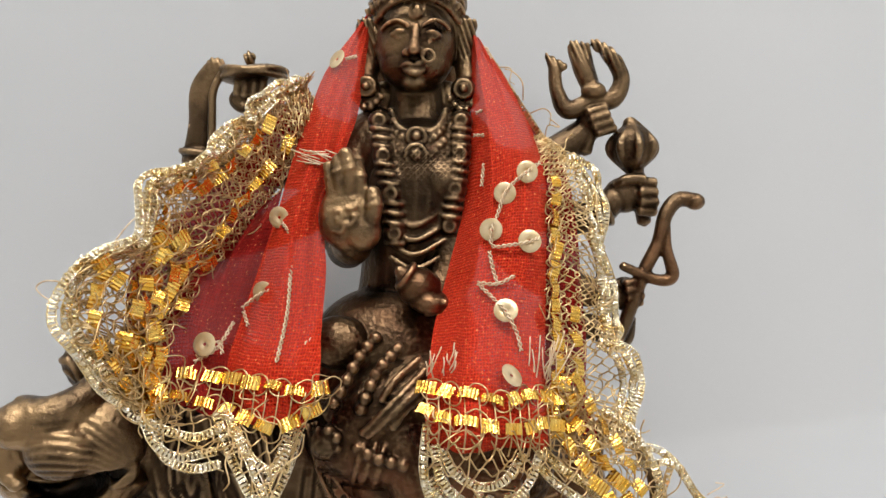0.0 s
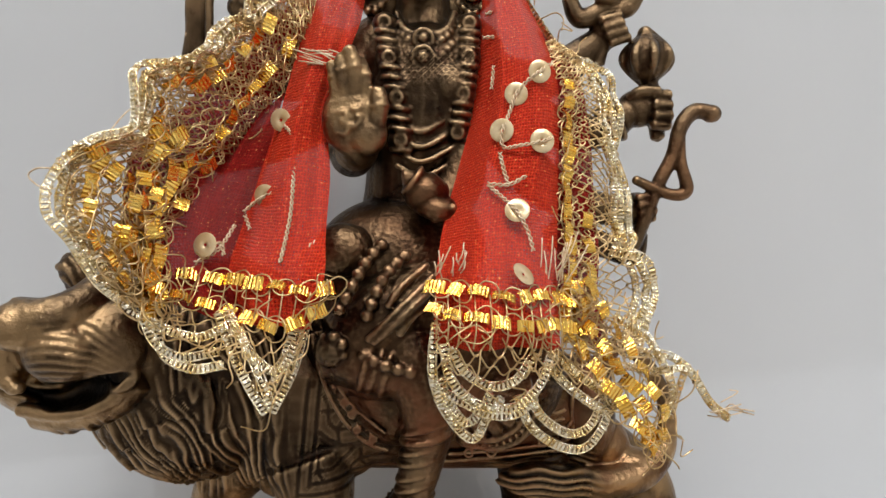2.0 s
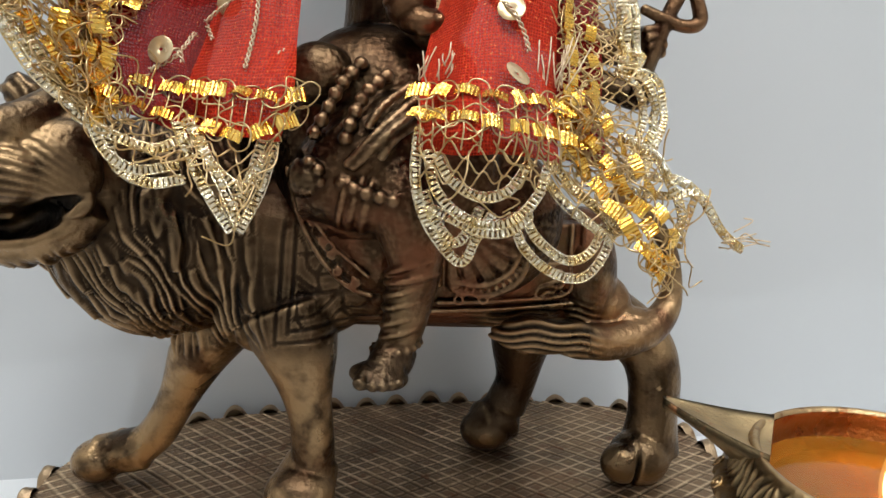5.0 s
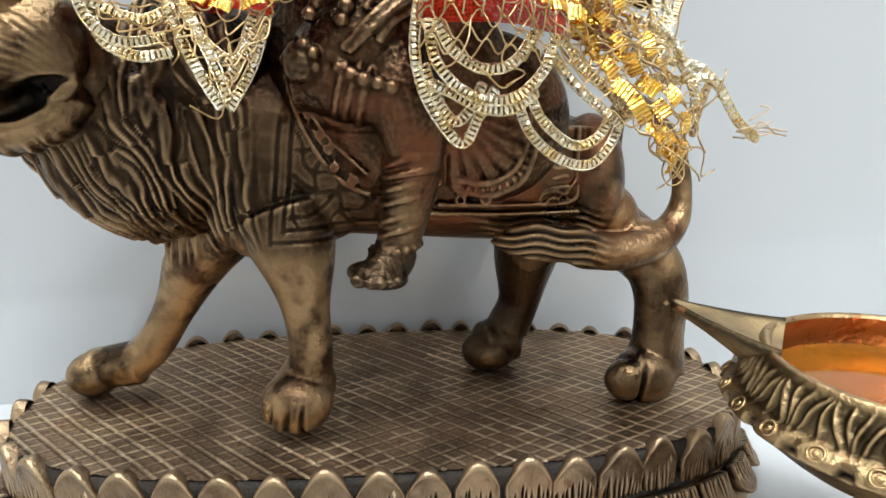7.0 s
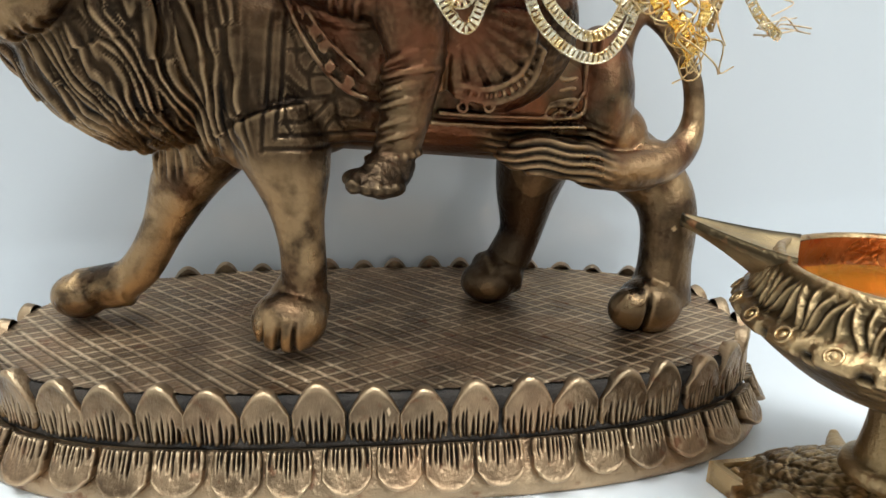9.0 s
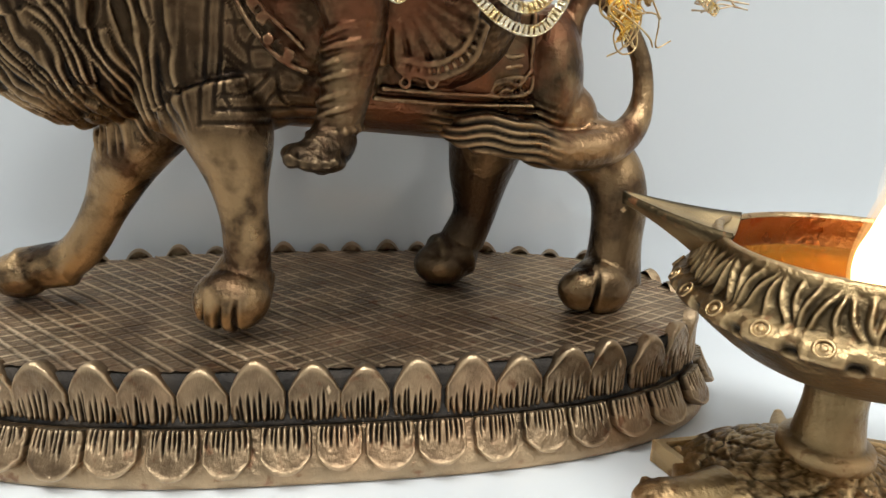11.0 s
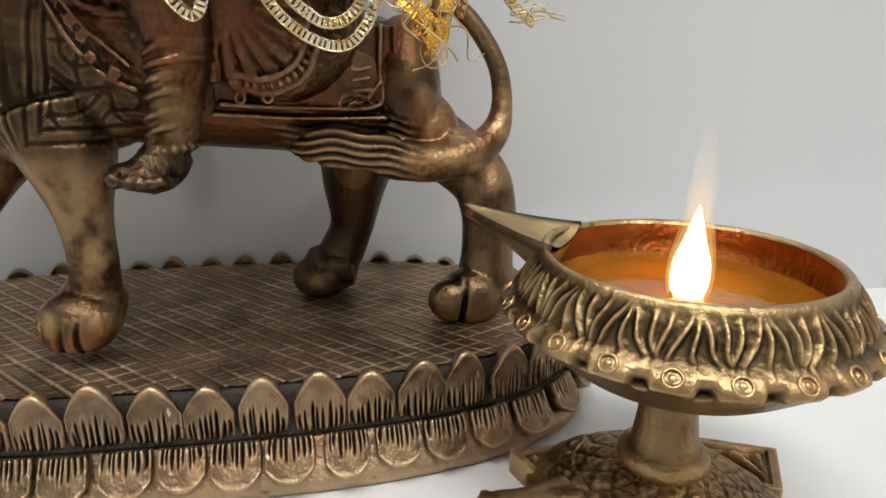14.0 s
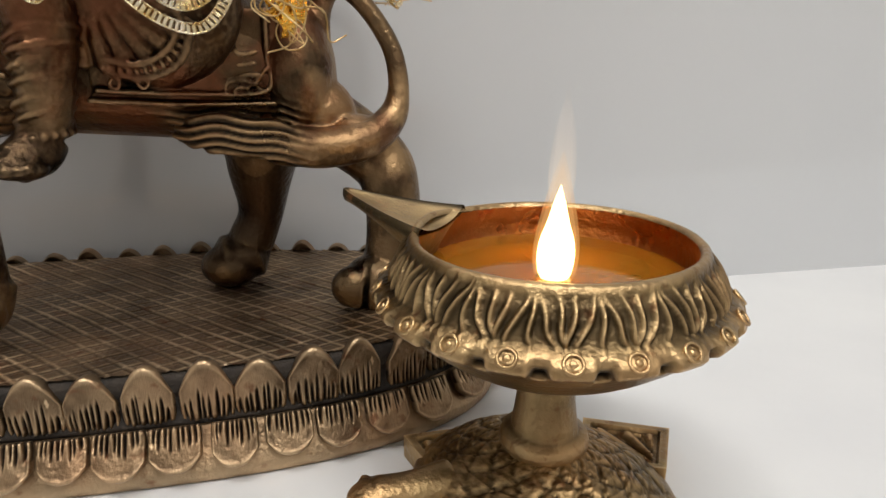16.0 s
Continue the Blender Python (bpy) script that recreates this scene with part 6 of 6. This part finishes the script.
def oval_points():
    raw = []
    for k in range(721):
        a = 2 * math.pi * k / 720
        c, s = math.cos(a), math.sin(a)
        raw.append((math.copysign(abs(c) ** (2 / BASE_P), c) * BASE_A, math.copysign(abs(s) ** (2 / BASE_P), s) * BASE_B))
    raw = np.array(raw)
    t = radians(BASE_YAW)
    raw = raw @ np.array(((math.cos(t), math.sin(t)), (-math.sin(t), math.cos(t)))) + np.array(BASE_C)
    d = np.r_[0, np.cumsum(np.linalg.norm(np.diff(raw, axis=0), axis=1))]
    q = np.linspace(0, d[-1], 721)
    return np.stack([np.interp(q, d, raw[:, j]) for j in (0, 1)], 1)


OVAL = oval_points()


def lathe_oval(profile, mat, name, parent, label="", n=180):
    vs, fs, m = [], [], len(profile)
    for i in range(n):
        for grow, z in profile:
            p, _ = oval(i / n, grow)
            vs.append((p[0], p[1], z))
    for i in range(n):
        j = (i + 1) % n
        fs += [(i * m + k, j * m + k, j * m + k + 1, i * m + k + 1) for k in range(m - 1)]
    fs.append([i * m for i in range(n)][::-1])
    fs.append([i * m + m - 1 for i in range(n)])
    return mesh_object(name, vs, fs, mat, parent, label)


def petal_mesh(name, width, height, lip, down, seed):
    """A lotus petal with a blunt point, a fine raised edge and a comb of cuts in its lower half."""
    rng = random.Random(seed)
    nx, nz = 56, 18
    vs, fs, darken = [], [], []
    cuts = [(-0.78 + 1.56 * (k + rng.uniform(-0.25, 0.25)) / 7, rng.uniform(0.045, 0.075), rng.uniform(0.38, 0.62)) for k in range(8)]
    for j in range(nz + 1):
        v = 1 - (1 - j / nz) ** 1.3
        half = width / 2 * (0.94 + 0.06 * min(1, v * 4))
        for i in range(nx + 1):
            u = 2 * i / nx - 1
            point = (0.46 + 0.54 * (1 - abs(u) ** 2.0) ** 0.95) if not down else (0.62 + 0.38 * (1 - abs(u) ** 2.4))
            x, z = u * half, v * height * point
            brim = max(abs(u), v)
            bulge = 1.5 * (1 - abs(u) ** 4) + lip * v ** 2 + 0.32 * math.exp(-((brim - 0.93) / 0.05) ** 2) * (v > 0.45) - 0.9 * max(0, (brim - 0.97) / 0.03)
            groove = 0.0
            for at, wide, reach in cuts:
                groove = max(groove, math.exp(-((u - at) / (wide * (1.15 - v / reach * 0.7))) ** 2) * max(0.0, min(1.0, (reach - v) * 7)) if v < reach else 0.0)
            rough = 0.14 * math.sin(x * 0.9 + seed * 1.7) * math.sin(z * 0.7 + seed) + rng.uniform(-0.03, 0.03)
            vs.append((x, -(bulge - 1.15 * groove + rough), z))
            # darker in the cuts, low on the sides and along the bottom
            darken.append(max(groove, 0.8 * max(0, (abs(u) - 0.95) / 0.05) * (v < 0.6), 0.7 * max(0, 1 - v / 0.06)))
    front = len(vs)
    for j in range(nz + 1):
        for i in range(nx + 1):
            x, y, z = vs[j * (nx + 1) + i]
            vs.append((x * 0.96, y * 0.15 + 2.0, z - 0.5 * j / nz))
            darken.append(0.15)
    w = nx + 1
    for j in range(nz):
        for i in range(nx):
            a = j * w + i
            fs.append((a, a + 1, a + 1 + w, a + w))
    edge = [i for i in range(w)] + [j * w + nx for j in range(1, nz + 1)] + [nz * w + i for i in range(nx - 1, -1, -1)] + [j * w for j in range(nz - 1, 0, -1)]
    for a, b in zip(edge, edge[1:] + edge[:1]):
        fs.append((b, a, a + front, b + front))
    if down:
        vs = [(x, y, -z) for x, y, z in vs]
        fs = [f[::-1] for f in fs]
    me = bpy.data.meshes.new(name)
    me.from_pydata([tuple(c * MM for c in v) for v in vs], [], fs)
    metal_layers(me, shade_grime=darken)
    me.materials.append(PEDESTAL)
    me.shade_smooth()
    return me


def build_pedestal():
    base = thing("lotus_pedestal", "oval bronze pedestal with two rows of lotus petals", "pedestal", (0, 0, 0))
    lathe_oval([(7.6, 0.0), (8.6, 0.8), (9.0, 2.6), (8.6, 4.4), (6.6, 7.0), (3.6, 11.0), (1.6, 14.6), (-0.4, 16.0), (0.6, 17.4), (0.4, 22.0), (-2.4, 27.0), (-3.6, 27.4)], PEDESTAL, "plinth", base)
    lathe_oval([(-1.0, 21.0), (1.0, 22.0), (2.0, 23.6), (2.2, 27.0), (1.4, 28.6), (-2.0, 28.2)], GAP_DARK, "rim", base, "rim behind the upper petals, coloured dark as in shade")
    lathe_oval([(-1.0, 13.2), (2.9, 14.4), (3.1, 15.6), (2.0, 16.8), (1.2, 18.0), (1.0, 22.4), (0.0, 25.0), (-2.0, 27.0), (-4.0, 28.0)], GAP_DARK, "recess", base, "groove between the petal rows, coloured dark for shade and dirt")
    # hatched deck: a fine grid with two sets of slanting cuts
    step = 0.45
    xs = np.arange(-142, 100, step)
    ys = np.arange(162, 274, step)
    inner = np.array([oval(i / 200, 1.2)[0] for i in range(200)])
    ang = np.unwrap(np.arctan2(inner[:, 1] - BASE_C[1], inner[:, 0] - BASE_C[0]))
    rad = np.linalg.norm(inner - np.array(BASE_C), axis=1)
    order = np.argsort(np.mod(ang, 2 * math.pi))
    aa, rr = np.mod(ang, 2 * math.pi)[order], rad[order]
    gx, gy = np.meshgrid(xs, ys, indexing="ij")
    dx, dy = gx - BASE_C[0], gy - BASE_C[1]
    inside = np.hypot(dx, dy) < np.interp(np.mod(np.arctan2(dy, dx), 2 * math.pi), aa, rr, period=2 * math.pi)
    wob = 0.5 * np.sin(gx * 0.11 + 1) + 0.5 * np.sin(gy * 0.17)
    h = np.zeros_like(gx)
    for tx, ty, pitch, ph, ridge in ((-0.56, 0.83, 4.8, 0.0, 0.36), (0.616, 0.788, 5.1, 1.0, 0.36)):
        d = gx * tx + gy * ty + wob * 0.35 + ph
        s = ((d / pitch) % 1 - 0.5) * pitch
        deep = 0.70 + 0.40 * np.sin(gx * 0.07 * ty + gy * 0.05 + ph * 2) * np.sin(gy * 0.11 - gx * 0.03)
        h = np.minimum(h, -0.36 * deep * np.exp(-(s / 0.36) ** 2)) + ridge * deep * np.exp(-((s - 0.80) / 0.34) ** 2)
    ridges = np.zeros_like(h)
    for tx, ty, pitch, ph in ((-0.56, 0.83, 4.8, 0.0), (0.616, 0.788, 5.1, 1.0)):
        s = (((gx * tx + gy * ty + wob * 0.35 + ph) / pitch) % 1 - 0.5) * pitch
        ridges = np.maximum(ridges, np.exp(-((s - 0.80) / 0.40) ** 2))
    z = 29.3 + h + 0.10 * np.sin(gx * 0.3) * np.sin(gy * 0.37)
    ids = -np.ones(gx.shape, int)
    ids[inside] = np.arange(inside.sum())
    vs = np.stack([gx[inside], gy[inside], z[inside]], 1)
    q = np.stack([ids[:-1, :-1], ids[1:, :-1], ids[1:, 1:], ids[:-1, 1:]], -1).reshape(-1, 4)
    q = q[(q >= 0).all(1)]
    deck = mesh_object("deck", vs.tolist(), q.tolist(), DECK, base, "crosshatched bronze top of the pedestal")
    # cuts coloured darker, ridges brighter in place of caught light
    metal_layers(deck.data, shade_grime=np.clip(-1.2 * h[inside], 0, 0.5), brass=0.8 * ridges[inside])
    ups = [petal_mesh("petal", 13.5, 15.6 + 0.5 * (k % 3), 0.5, False, k) for k in range(6)]
    downs = [petal_mesh("petal", 12.6, 11.2 + 0.5 * (k % 2), 0.6, True, 10 + k) for k in range(6)]
    around = np.array([oval(i / 720, 3.0)[0] for i in range(720)])
    n = int(round(np.linalg.norm(np.diff(around, axis=0), axis=1).sum() / 14.05))
    start = np.linalg.norm(around - np.array((-2.0, 167.0)), axis=1).argmin() / 720
    rng = random.Random(4)
    for k in range(n):
        for row, (meshes, shift, grow, z) in enumerate(((ups, 0.0, 2.4, 16.0), (downs, 0.45, 5.0, 15.2))):
            p, d = oval(start + (k + shift + rng.uniform(-0.05, 0.05)) / n, grow)
            m = Matrix.Translation((p[0] * MM, p[1] * MM, (z + rng.uniform(-0.3, 0.3)) * MM)) @ Matrix.Rotation(math.atan2(d[1], d[0]) + math.pi / 2, 4, "Z")
            m = m @ Matrix.Rotation(radians(-2 + rng.uniform(-3, 3) if row == 0 else -24), 4, "X") @ Matrix.Diagonal((rng.uniform(0.93, 1.06), 1, rng.uniform(0.95, 1.06), 1))
            share("petal", meshes[(k * 5 + row) % 6], m, base)
    return base


build_pedestal()
